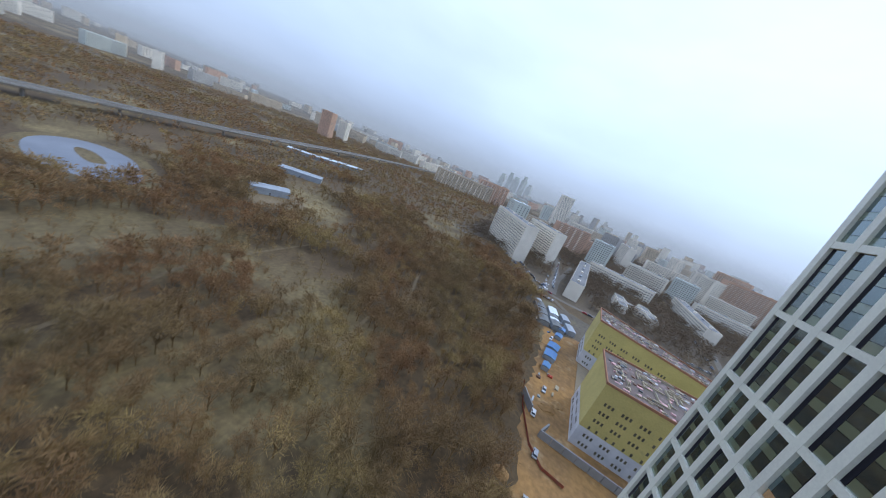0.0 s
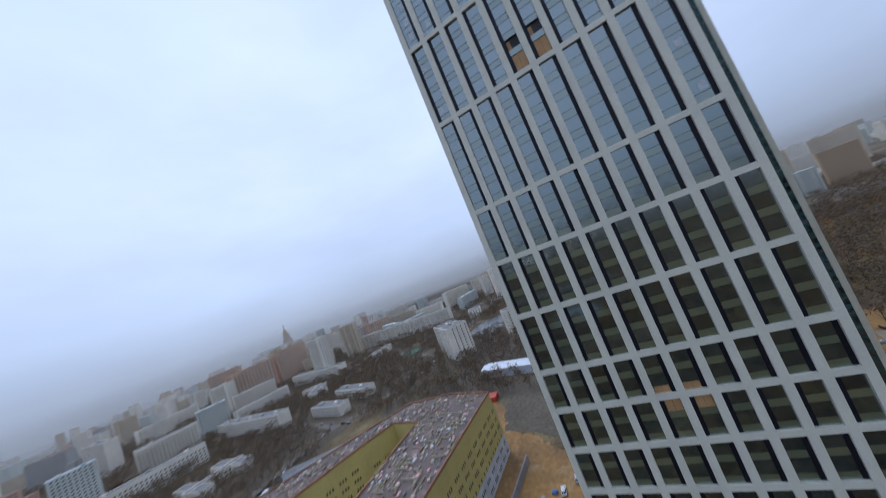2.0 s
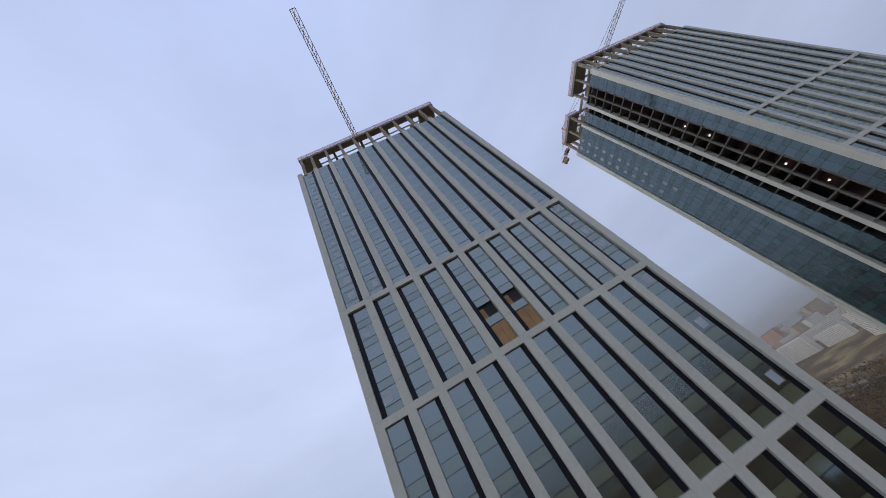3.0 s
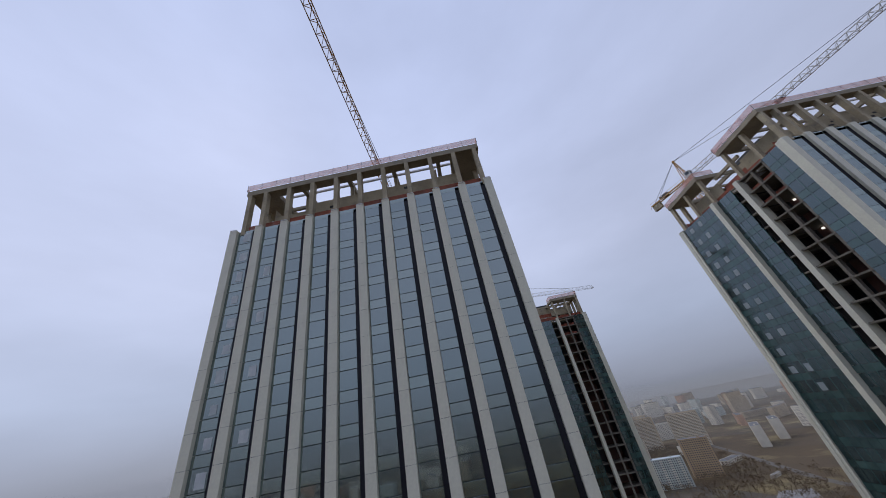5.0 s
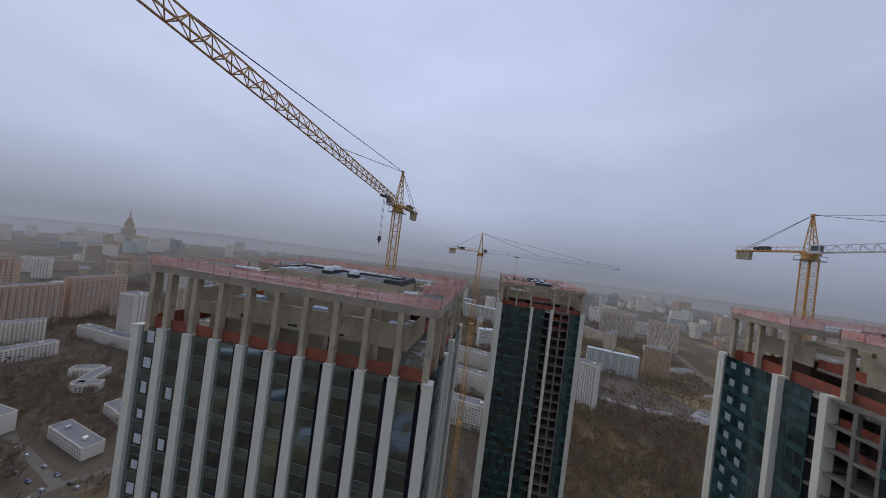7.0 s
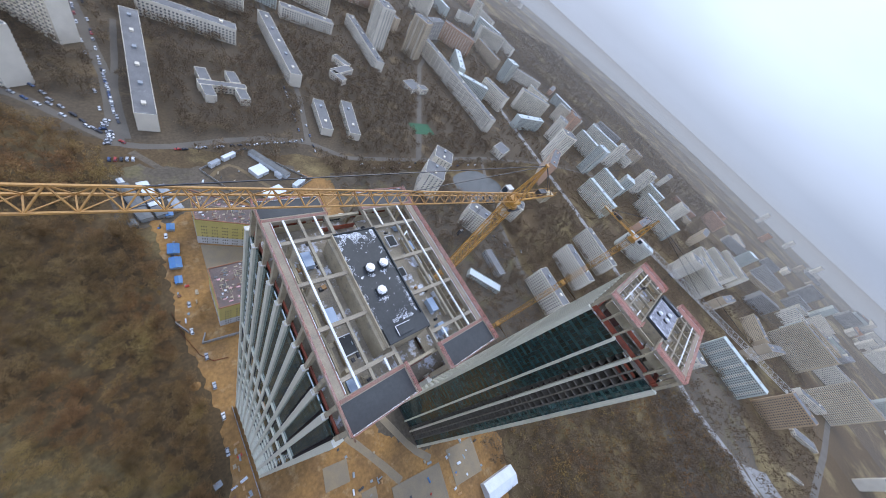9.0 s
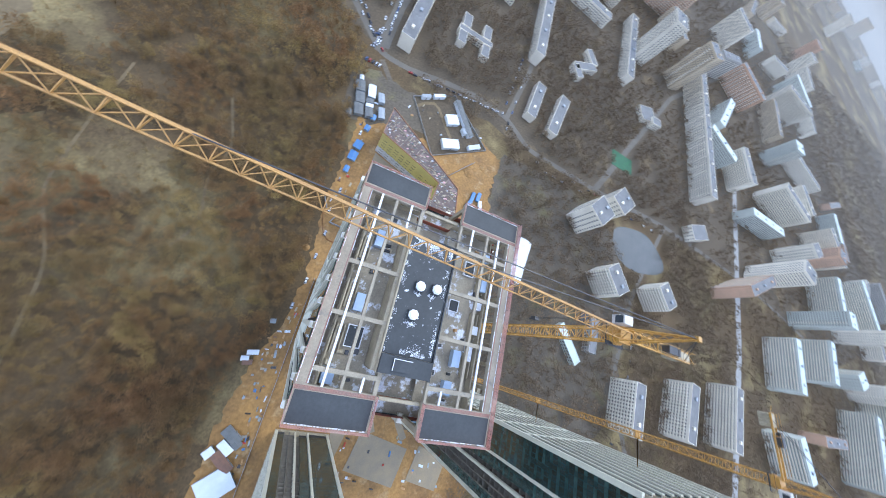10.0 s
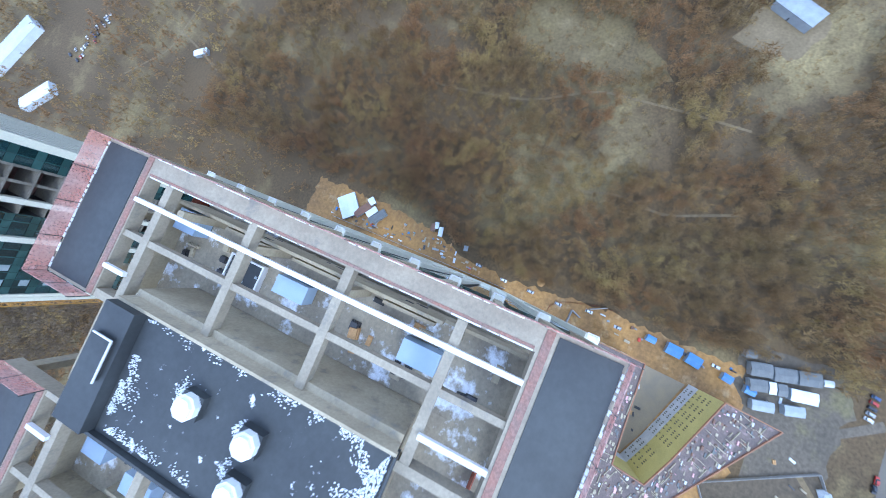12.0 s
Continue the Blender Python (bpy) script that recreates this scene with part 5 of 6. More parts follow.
for dx, dy, l, w, t in ((0, 0, 40, 7, 2), (-13, 13, 18, 9, 92), (12, 14, 18, 9, 92), (-14, -12, 16, 9, 92), (14, -12, 16, 9, 92)):
    house(66 + dx, 330 + dy, l, w, 7.5, t, WALLS[0], "low pale wing of a kindergarten", name="kindergarten_wing", vents=False, group="kindergarten wings")
for dx, dy, l, w, t in ((0, 0, 40, 11, 30), (10, 24, 24, 11, 120), (-12, -16, 20, 11, 120)):
    house(222 + dx, 400 + dy, l, w, 8, t, WALLS[0], "low pale wing of a school", name="school_wing", vents=False, group="school wings")
house(-300, 726, 150, 40, 40, 24, WALLS[2], "broad beige residential complex with terracotta parts", balconies=True)
house(-240, 790, 80, 36, 52, 24, WALLS[3], "salmon brick residential block", balconies=True)
house(-60, 930, 34, 30, 95, 15, WALLS[0], "slim white residential tower", vents=False)
# blocks given by the foot of the front that looks towards the site
for x0, y0, x1, y1, depth, h, wi, lab, bal in (
    (17, 488, 46, 483, 16, 44, 1, "tall pale green-grey slab with a blank face", 0),
    (77, 511, 128, 493, 14, 31, 0, L9, 4.4),
    (150, 549, 182, 537, 14, 36, 1, "pale blue-grey panel block beside bare trees", 0),
    (216, 590, 271, 565, 14, 29, 0, L9, 4.4),
    (252, 652, 335, 655, 18, 60, 3, "tall salmon residential block with ribbed facade", 6.4),
    (345, 662, 422, 665, 18, 66, 3, "tall salmon residential block with ribbed facade", 6.4),
    (344, 943, 400, 900, 18, 66, 3, "tall salmon residential block with ribbed facade", 6.4),
    (21, 438, 101, 419, 13, 17, 0, L5, 0),
    (180, 515, 254, 508, 13, 16, 0, L5, 0),
    (301, 564, 292, 429, 13, 16, 0, L5, 0),
    (556, 436, 572, 372, 15, 34, 0, L14, 4.4),
    (660, 400, 730, 360, 15, 46, 0, L14, 4.4),
    (567, 770, 603, 732, 20, 50, 0, L14, 6.4),
    (583, 641, 644, 588, 18, 40, 3, "salmon and white residential block", 6.4),
    (777, 703, 870, 685, 16, 46, 0, L14, 6.4),
    (834, 390, 862, 318, 15, 44, 0, L14, 4.4),
    (829, 292, 824, 206, 15, 40, 1, "blue-grey panel block in a row of slabs", 3.6),
    (631, 140, 624, 65, 15, 36, 1, "blue-grey panel block in a row of slabs", 3.6),
    (740, 160, 728, 95, 15, 40, 1, "blue-grey panel block in a row of slabs", 3.6),
    (865, 68, 834, -40, 15, 42, 1, "blue-grey panel block in a row of slabs", 3.6),
    (597, 8, 612, -42, 15, 36, 1, "blue-grey panel block in a row of slabs", 3.6),
    (950, 320, 985, 210, 15, 42, 1, "blue-grey panel block in a row of slabs", 3.6),
    (960, 120, 950, 40, 15, 42, 1, "blue-grey panel block in a row of slabs", 3.6),
    (786, -105, 732, -160, 15, 50, 0, "white ribbed panel block of many storeys", 3.6),
    (850, -95, 795, -150, 15, 50, 0, "white ribbed panel block of many storeys", 3.6),
    (940, -120, 880, -185, 15, 50, 0, "white ribbed panel block of many storeys", 3.6),
    (1023, -150, 960, -215, 15, 50, 0, "white ribbed panel block of many storeys", 3.6),
    (756, -200, 820, -220, 15, 34, 2, "beige panel block behind the white slabs", 6.4),
    (951, -339, 910, -420, 16, 72, 2, "beige panel block with bright end walls", 4.4),
    (1010, -370, 980, -440, 16, 72, 2, "beige panel block with bright end walls", 4.4),
    (880, -440, 850, -500, 16, 72, 2, "beige panel block with bright end walls", 4.4),
):
    ln, t = math.hypot(x1 - x0, y1 - y0), math.atan2(y1 - y0, x1 - x0)
    house((x0 + x1) / 2 - math.sin(t) * depth / 2, (y0 + y1) / 2 + math.cos(t) * depth / 2, ln, depth, h, math.degrees(t), WALLS[wi], lab, balconies=bal > 0, bal=bal or 12.8)

# the rest of the city, in loose rows
rc = random.Random(21)
LABELS = ["pale panel apartment block", "blue-grey panel apartment block", "beige panel apartment block", "salmon brick apartment block", "grey panel apartment block"]


def wooded(x, y):
    """Whether a place belongs to the woods rather than to the city."""
    if x < -18 + 0.02 * (y - 250) and y < 300 and x > -700:
        return True
    if y < -100 and x < 190 and y > -1000:
        return True
    if 60 < x < 430 and -420 < y < -95:
        return True
    if x <= -700 and y < 100 and rc.random() < 0.8:
        return True
    return 900 < x < 1500 and -60 < y < 1000 and (x + y * 0.35) > 1330


def free(x, y, r):
    for fx, fy, hl, hw, t in FOOT:
        dx, dy = x - fx, y - fy
        u, v = dx * math.cos(t) + dy * math.sin(t), -dx * math.sin(t) + dy * math.cos(t)
        if abs(u) < hl + r and abs(v) < hw + r:
            return False
    return True


for gy in range(-19, 25):
    for gx in range(-18, 25):
        x, y = gx * 105 + rc.uniform(-24, 24), gy * 105 + rc.uniform(-24, 24)
        dist = math.hypot(x, y)
        if dist < 330 or dist > 1500 or (x > 0 and y > -120 and dist < 560) or wooded(x, y) or rc.random() < 0.18 + 0.12 * (dist > 1500):
            continue
        if 420 < x < 640 and -330 < y < -110:
            continue
        if x < -110 and dist < 1050:
            continue
        kind = rc.random() * (0.5 if x < -110 else 1.0)
        turn = rc.choice((2, 92, 25, 115, 62, -28)) + rc.uniform(-3, 3)
        if kind < 0.4:
            l, w, h = rc.uniform(60, 100), 14, rc.choice((15.5, 27, 27))
        elif kind < 0.78:
            l, w, h = rc.uniform(50, 85), 15, rc.choice((27, 40, 44))
        else:
            l, w, h = rc.uniform(24, 32), 24, rc.choice((44, 52, 66))
        if not free(x, y, max(l, w) / 2) or (330 < x < 700 and -560 < y < -110):
            continue
        wi = rc.choices(range(5), (5, 1.6, 3.4, 2.2, 1.2))[0]
        house(x, y, l, w, h, turn, WALLS[wi], LABELS[wi], balconies=dist < 900 and rc.random() < 0.6, fine=dist < 1100, vents=dist < 1000)

# beyond that only masses of blocks can be told
far_walls = [Geo() for _ in WALLS]
far_roofs = Geo()
for k in range(900):
    a, dist = rc.uniform(0, 6.283), rc.uniform(1500, 2600)
    x, y = dist * math.cos(a), dist * math.sin(a)
    if wooded(x, y) or (x > 900 and -300 < y < 1500) or (x < -150 and rc.random() < 0.6):
        continue
    w, d, h = rc.uniform(14, 80), rc.uniform(14, 22), rc.choice((15, 27, 27, 44, 52, 66) if x > -150 else (15, 22, 27, 35))
    if rc.random() < 0.5:
        w, d = d, w
    far_walls[rc.choices(range(5), (5, 1.2, 3.4, 2.2, 1.2))[0]].box(x - w / 2, y - d / 2, 0, x + w / 2, y + d / 2, h)
    far_roofs.box(x - w / 2 + 0.5, y - d / 2 + 0.5, h, x + w / 2 - 0.5, y + d / 2 - 0.5, h + 0.8)
for wi, gg in enumerate(far_walls):
    single("far_blocks", gg, WALLS[wi], "distant mass of " + LABELS[wi].split(" apart")[0] + " blocks", "buildings", kind="stuff")
single("far_roofs", far_roofs, M_ROOFGREY, "grey roofs of the distant blocks", "buildings", kind="stuff")

# the spired high-rise on the horizon
sp = thing("spired_tower", at(2450 * math.sin(radians(33)), 2450 * math.cos(radians(33)), 0, -33), "far stepped stone high-rise with a slender spire", "tower")
part("wing", Geo().box(-80, -30, 0, -30, 30, 58).box(30, -30, 0, 80, 30, 58), WALLS[2], sp)
part("main_block", Geo().box(-30, -30, 0, 30, 30, 92).box(-20, -22, 92, 20, 22, 126).box(-12, -13, 126, 12, 13, 150), WALLS[2], sp)
part("spire", Geo().rod((0, 0, 150), (0, 0, 198), 5, 0.5, sides=8), WALLS[2], sp)
for i, (az, d, h, w) in enumerate(((-14.5, 2500, 110, 40), (-13.2, 2550, 140, 36), (-12.0, 2600, 125, 44), (-10.6, 2500, 150, 34), (-9.3, 2550, 105, 40))):
    s = thing("glass_skyscraper", at(d * math.sin(radians(az)), d * math.cos(radians(az)), 0, 20 * i), "far blue-grey glass skyscraper in the haze", "skyscraper", "far skyscrapers")
    part("shaft", Geo().box(-w / 2, -w / 2, 0, w / 2, w / 2, h * 0.8), WALLS[1], s)
    part("crown", Geo().box(-w / 3, -w / 3, h * 0.8, w / 3, w / 3, h), WALLS[1], s)


# ---- sheds, huts, walls and clutter of the building site ----
def hut(x, y, l, w, h, turn, wall, roof, label, name="site_hut", group="site huts", ridge=0.6):
    b = thing(name, at(x, y, 0.05, turn), label, "hut", group)
    part("wall", Geo().box(-l / 2, -w / 2, 0, l / 2, w / 2, h), wall, b)
    part("roof", Geo().gable(-l / 2 - 0.2, -w / 2 - 0.2, h, l / 2 + 0.2, w / 2 + 0.2, ridge), roof, b)
    part("door", Geo().box(-0.45, -w / 2 - 0.05, 0, 0.45, -w / 2, min(2.0, h - 0.2)), M_STEEL, b)
    occupy(x, y, l, w, turn, 1)
    return b


rs = random.Random(5)
for x, y, l, w, t in ((-6.5, 141, 8, 6, 85), (-5.5, 152, 7.5, 6, 80), (-7.5, 128, 5, 3.5, 84), (-3.5, 170, 5, 4, 80), (-2, 182, 5, 4, 88)):
    hut(x, y, l, w, 2.4, t, M_SHEETG, M_BLUE, "site shelter under a bright blue tarpaulin", "tarpaulin_shelter", "blue shelters")
for x, y, l, w, m in ((-15, 183, 10, 7, M_SHEETD), (-17, 194, 10, 7, M_SHEETD), (-20, 205, 10, 7, M_SHEETD), (-6.5, 184, 8, 6, M_SHEETD), (-8, 190.5, 3, 6, M_SHEETW), (-9, 195, 4, 6, M_SHEETD), (-10, 205, 12, 6, M_SHEETW), (3, 189, 10, 5, M_SHEETG), (-1, 203, 9, 5, M_SHEETG), (-21, 176, 5, 4, M_SHEETD), (-21.5, 213, 4, 3, M_SHEETW)):
    hut(x, y, l, w, 3.2, 105 + rs.uniform(-3, 3), M_SHEETG, m, "low sheet-metal site shed", "site_shed", "site sheds", 0.5)
for x, y, l, w, m in ((-20, -12, 6, 2.5, M_SHEETW), (-21, -18, 5, 2.5, M_BROWN), (-23, -16, 4, 2.5, M_SHEETW), (-16, 8, 3, 2.5, M_SHEETG)):
    hut(x, y, l, w, 2.5, rs.choice((10, 80, 95)), M_SHEETW if rs.random() < 0.5 else M_BROWN, m, "small site container with a sheet roof", "site_container", "site containers", 0.25)
for x, y, l, w, t, m in ((-13, -81, 16, 13, 40, M_SHEETW), (-14, -70, 13, 5, 140, M_BROWN), (-22, -66, 4, 5, 140, M_SHEETW), (-15, -63, 8, 4, 145, M_SHEETW), (-10, -61, 4, 4, 145, M_SHEETD), (-14, -57, 11, 5, 145, M_SHEETD)):
    hut(x, y, l, w, 2.6, t, M_SHEETG, m, "sheet-roofed site shed at the edge of the wood", "site_shed", "site sheds", 0.4)
hut(-33, -464, 62, 18, 6, 157, M_SHEETW, M_ROOFPALE, "long white hall beyond the wood", "warehouse", "warehouses", 1.0)
hut(2, -406, 34, 12, 5, 138, M_SHEETW, M_SHEETW, "smaller white hall beyond the wood", "warehouse", "warehouses", 0.8)
hut(-85, -260, 12, 5, 3, 120, M_SHEETG, M_SHEETW, "small pale shelter in the wood", "forest_shelter", "forest shelters", 0.3)
hut(127, -93, 28, 12, 5, -11, M_SHEETW, M_SHEETW, "white tunnel-roofed storage hall", "storage_hall", "storage halls", 2.2)
hut(47, 38, 16, 5, 3, 74, M_SHEETW, M_SHEETW, "long white site cabin beside the near tower", "site_cabin", "site cabins", 0.3)
hut(46, 8, 18, 4.5, 3, 76, M_SHEETW, M_SHEETW, "long white site cabin with a pale banner roof", "site_cabin", "site cabins", 0.3)
hut(44, 26, 4, 4, 2.6, 74, M_SHEETW, M_SHEETW, "small white cabin beside the near tower", "site_cabin", "site cabins", 0.3)
for x, y, l, w, t, m in ((69, 193, 17, 9, 24, M_SHEETW), (65, 219, 12, 10, 28, M_SHEETW), (76, 227, 38, 6, 125, M_SHEETD), (93, 202, 13, 4, 34, M_ROOFPALE), (35, 229, 9, 3, 33, M_SHEETG), (47, 237, 12, 3, 33, M_SHEETW), (79, 213, 6, 3, 125, M_SHEETG)):
    hut(x, y, l, w, 4, t, M_SHEETW, m, "pale low construction-camp building", "camp_building", "camp buildings", 0.4)
for x, y, l, w, t in ((-277, 210, 40, 14, 40), (-226, 139, 26, 12, 62), (-378, 300, 44, 14, 45), (-352, 345, 62, 16, 60), (-300, -190, 40, 16, 30), (-230, -160, 26, 12, 30)):
    hut(x, y, l, w, 5, t, M_SHEETG, M_ROOFPALE if x < -340 else M_SHEETG, "long pale-roofed hall in the wood", "warehouse", "warehouses", 1.0)
hut(163, 108, 44, 13, 6, 80, M_SHEETW, M_SHEETW, "long white-roofed storage building beside the crane foot", "storage_hall", "storage halls", 1.2)
for x, y, t, m, lab in ((103, 152, 80, M_BLUE, "blue shipping container on the clay"), (109, 154, 80, M_BLUE, "blue shipping container on the clay"), (100, 143, 60, M_BLUE, "blue shipping container on the clay"), (112, 146, 100, M_SHEETW, "white shipping container on the clay"), (117, 138, 20, M_SHEETW, "white shipping container on the clay")):
    hut(x, y, 9, 3, 2.6, t, m, m, lab, "shipping_container", "shipping containers", 0.1)

b = hut(123.5, 119, 21, 7, 3, 96, M_RED, M_RED, "red site building with a white roof panel", "red_building", "site buildings", 0.2)
part("roof_panel", Geo().box(-5, -2.6, 3.22, 4, 2.6, 3.3), M_SHEETW, b, "white roof panel")


def wall_run(pts, h, w, m, label, name="retaining_wall"):
    b = thing(name, Matrix(), label, "wall")
    for (x0, y0), (x1, y1) in zip(pts, pts[1:]):
        k = max(1, int(math.hypot(x1 - x0, y1 - y0) / 4))
        for i in range(k):
            a, c = i / k, (i + 1) / k - 0.004
            part("wall_panel", Geo().bar((x0 + (x1 - x0) * a, y0 + (y1 - y0) * a, h / 2), (x0 + (x1 - x0) * c, y0 + (y1 - y0) * c, h / 2), w, h), m, b)
    return b


wall_run([(-3, 88), (-5.5, 82.5), (50, 79), (66, 78)], 3.0, 0.6, M_PAVE, "pale concrete retaining wall beside the yellow building")
wall_run([(-14.5, 100), (-10, 91.5)], 3.4, 0.5, M_PAVE, "short grey concrete wall stub on the clay")
wall_run([(40, 72), (15, 64), (14, 46)], 2.6, 0.5, M_PAVE, "white-topped wall round a clay pit")
wall_run([(62, 249), (24, 224), (55, 174), (107, 207), (62, 249)], 1.8, 0.25, M_PAVE, "low pale wall round a dark yard", "yard_wall")
wall_run([(76, 163), (98, 188)], 2.2, 0.3, M_PAVE, "pale concrete wall beside a clay track")
wall_run([(-1.5, 41), (-2.0, -90)], 1.6, 0.25, M_SHEETG, "low hoarding along the foot of the tower", "hoarding")
pts = [(-15, 108), (-13, 92), (-8, 76), (-3, 70), (4, 69)]
b = thing("net_fence", Matrix(), "sagging orange-red safety fence along the clay edge", "fence")
for i, ((x0, y0), (x1, y1)) in enumerate(zip(pts, pts[1:])):
    part("net_panel", Geo().bar((x0, y0, 0.7), (x1, y1, 0.6), 0.06, 1.1), M_NET, b)
    part("fence_post", Geo().rod((x0, y0, 0), (x0, y0, 1.4), 0.05), M_STEEL, b)

MATS = [M_FILM, M_SHEETW, M_CONC, M_PAVE, M_WOOD, M_BLUE, M_STEEL, M_BROWN, M_RED]


def stack(x, y, turn):
    w, d, h = rs.uniform(0.8, 3.4), rs.uniform(0.6, 1.6), rs.uniform(0.3, 1.3)
    g = Geo()
    n = rs.randint(2, 5)
    for i in range(n):
        o = rs.uniform(-0.1, 0.1)
        g.box(-w / 2 + o, -d / 2 + d * i / n + 0.03, 0, w / 2 + o, -d / 2 + d * (i + 1) / n - 0.03, h * rs.uniform(0.6, 1.0))
    single("pallet_load", g, rs.choices(MATS, (5, 4, 3, 3, 3, 1.2, 2, 1, 0.7))[0], "stack of boards and packs on the clay", "building material", at(x, y, 0.06, turn), "site material")


for i in range(150):
    f = rs.random()
    if f < 0.38:
        stack(rs.uniform(-16, -3), rs.uniform(-95, 12), rs.choice((5, 85, 95)))
    elif f < 0.5:
        stack(rs.uniform(-10, 0), rs.uniform(98, 210), rs.choice((5, 85)))
    elif f < 0.68:
        stack(rs.uniform(8, 50), rs.uniform(120, 137), rs.choice((0, 90, 20)))
    elif f < 0.78:
        stack(rs.uniform(34, 58), rs.uniform(-40, 55), rs.choice((0, 90, 70)))
    elif f < 0.9:
        stack(rs.uniform(20, 100), rs.uniform(195, 226), rs.choice((20, 70)))
    elif f < 0.95:
        stack(rs.uniform(10, 70), rs.uniform(60, 76), rs.choice((0, 90)))
    else:
        stack(rs.uniform(56, 125), rs.uniform(-72, -54), rs.choice((0, 90)))
for i in range(60):
    f = rs.random()
    if f < 0.45:
        stack(rs.uniform(50, 135), rs.uniform(-80, -46), rs.choice((0, 90, -13)))
    elif f < 0.75:
        stack(rs.uniform(-9, -4), rs.uniform(-80, 24), rs.choice((85, 95, 10)))
    else:
        stack(rs.uniform(20, 60), rs.uniform(-70, -30), rs.choice((0, 77)))
for x, y, s in ((-4, 100, 4.0), (0, 106, 3.0), (95, 175, 6.0), (108, 188, 4.5), (40, 62, 3.5), (-14, 60, 2.5)):
    g = Geo()
    n = 14
    for j in range(5):
        f = j / 4
        r = s * (1 - f) ** 0.8 + 0.05
        g.v += [(r * math.cos(6.283 * i / n) * rs.uniform(0.8, 1.15), r * math.sin(6.283 * i / n) * rs.uniform(0.8, 1.15), s * 0.42 * f) for i in range(n)]
    g.f = [(j * n + i, j * n + (i + 1) % n, (j + 1) * n + (i + 1) % n, (j + 1) * n + i) for j in range(4) for i in range(n)]
    single("sand_mound", g, M_CLAY, "loose heap of pale orange sand", "sand heap", at(x, y, 0.0), "sand heaps")


# ---- parked cars ----
def make_car(x, y, turn, paint, label):
    c = thing("car", at(x, y, 0.13, turn), label, "car", "parked cars")
    bm = Geo()
    prof = [(-2.1, 0.35), (2.1, 0.35), (2.15, 0.7), (1.2, 0.92), (-2.0, 0.95), (-2.15, 0.7)]
    k = len(prof)
    bm.v = [(px, -0.86, pz) for px, pz in prof] + [(px, 0.86, pz) for px, pz in prof]
    bm.f = [tuple(range(k)), tuple(2 * k - 1 - i for i in range(k))] + [((i + 1) % k, i, k + i, k + (i + 1) % k) for i in range(k)]
    part("body", bm, paint, c)
    cb = Geo()
    lo, hi = [(-1.9, 0.94), (1.15, 0.9)], [(-1.5, 1.42), (0.4, 1.42)]
    cb.v = [(lo[0][0], -0.8, lo[0][1]), (lo[1][0], -0.8, lo[1][1]), (lo[1][0], 0.8, lo[1][1]), (lo[0][0], 0.8, lo[0][1]), (hi[0][0], -0.62, 1.4), (hi[1][0], -0.62, 1.4), (hi[1][0], 0.62, 1.4), (hi[0][0], 0.62, 1.4)]
    cb.f = [(0, 1, 5, 4), (1, 2, 6, 5), (2, 3, 7, 6), (3, 0, 4, 7), (4, 5, 6, 7)]
    part("window_glass", cb, M_WINDOW, c)
    part("roof", Geo().box(-1.45, -0.6, 1.4, 0.35, 0.6, 1.46), paint, c)
    wh = Geo().rod((0, -0.1, 0), (0, 0.1, 0), 0.32, sides=10).mesh("wheel", M_TYRE)
    for wx in (-1.35, 1.35):
        for wy in (-0.78, 0.78):
            piece("wheel", wh, c, Matrix.Translation((wx, wy, 0.2)))
    return c


PAINTS = [(mat("white_car_paint", (0.75, 0.76, 0.77), 0.3), "white car parked in the open"), (mat("silver_car_paint", (0.45, 0.46, 0.48), 0.3, metal=0.3), "silver-grey car parked in the open"), (mat("dark_car_paint", (0.03, 0.03, 0.04), 0.3), "black car parked in the open"), (mat("red_car_paint", (0.4, 0.04, 0.03), 0.3), "dark red car parked in the open"), (mat("blue_car_paint", (0.06, 0.1, 0.22), 0.3), "dark blue car parked in the open")]
protos = [make_car(-12 - 3 * i, 236, 80, p, lab) for i, (p, lab) in enumerate(PAINTS)]
rk = random.Random(3)


def park(x, y, turn):
    copy_thing(rk.choices(protos, (4, 4, 2.5, 1, 1))[0], at(x, y, 0.13, turn + rk.choice((0, 180)) + rk.uniform(-4, 4)))


for i in range(9):
    park(-22 + rk.uniform(-2, 2), 252 + i * 3.1, 5)
    park(-28 - i * 4.2 + rk.uniform(-1, 1), 268 + i * 7, 128)
for i in range(26):
    park(-20 + rk.choice((-2, 5)), 290 + i * 7 + rk.uniform(-1.5, 1.5), 92)
for i in range(16):
    park(14 + i * 6.5 + rk.uniform(-1.5, 1.5), 246.5 + i * 0.9 + rk.uniform(-0.5, 0.5), 8)
for i in range(14):
    park(121 + i * 1.1 + rk.choice((-5, 5)), 246 + i * 8, 84)
for i in range(16):
    park(170 + i * 13 + rk.uniform(-3, 3), 222 + rk.choice((-3, 4)), 5)
for i in range(14):
    park(44 + rk.uniform(-3, 12), 10 + i * 4 + rk.uniform(-1, 1), rk.choice((10, 80)))
for i in range(10):
    park(318 + rk.uniform(-22, 20), -50 + i * 16, rk.choice((70, 160)))
for i in range(10):
    park(rk.uniform(-9, -5), 20 + i * 18, 85)
for i in range(22):
    park(-92 + i * 2.4 + rk.uniform(-1, 1), -370 - i * 1.1 + rk.choice((-6, 0, 6)), 60)
for i in range(12):
    park(-15 - i * 5.2, 257 + i * 5.2 + rk.choice((-3, 3)), 130)
    park(-14.5 + rk.uniform(-0.6, 0.6), 276 + i * 5.5, 90)

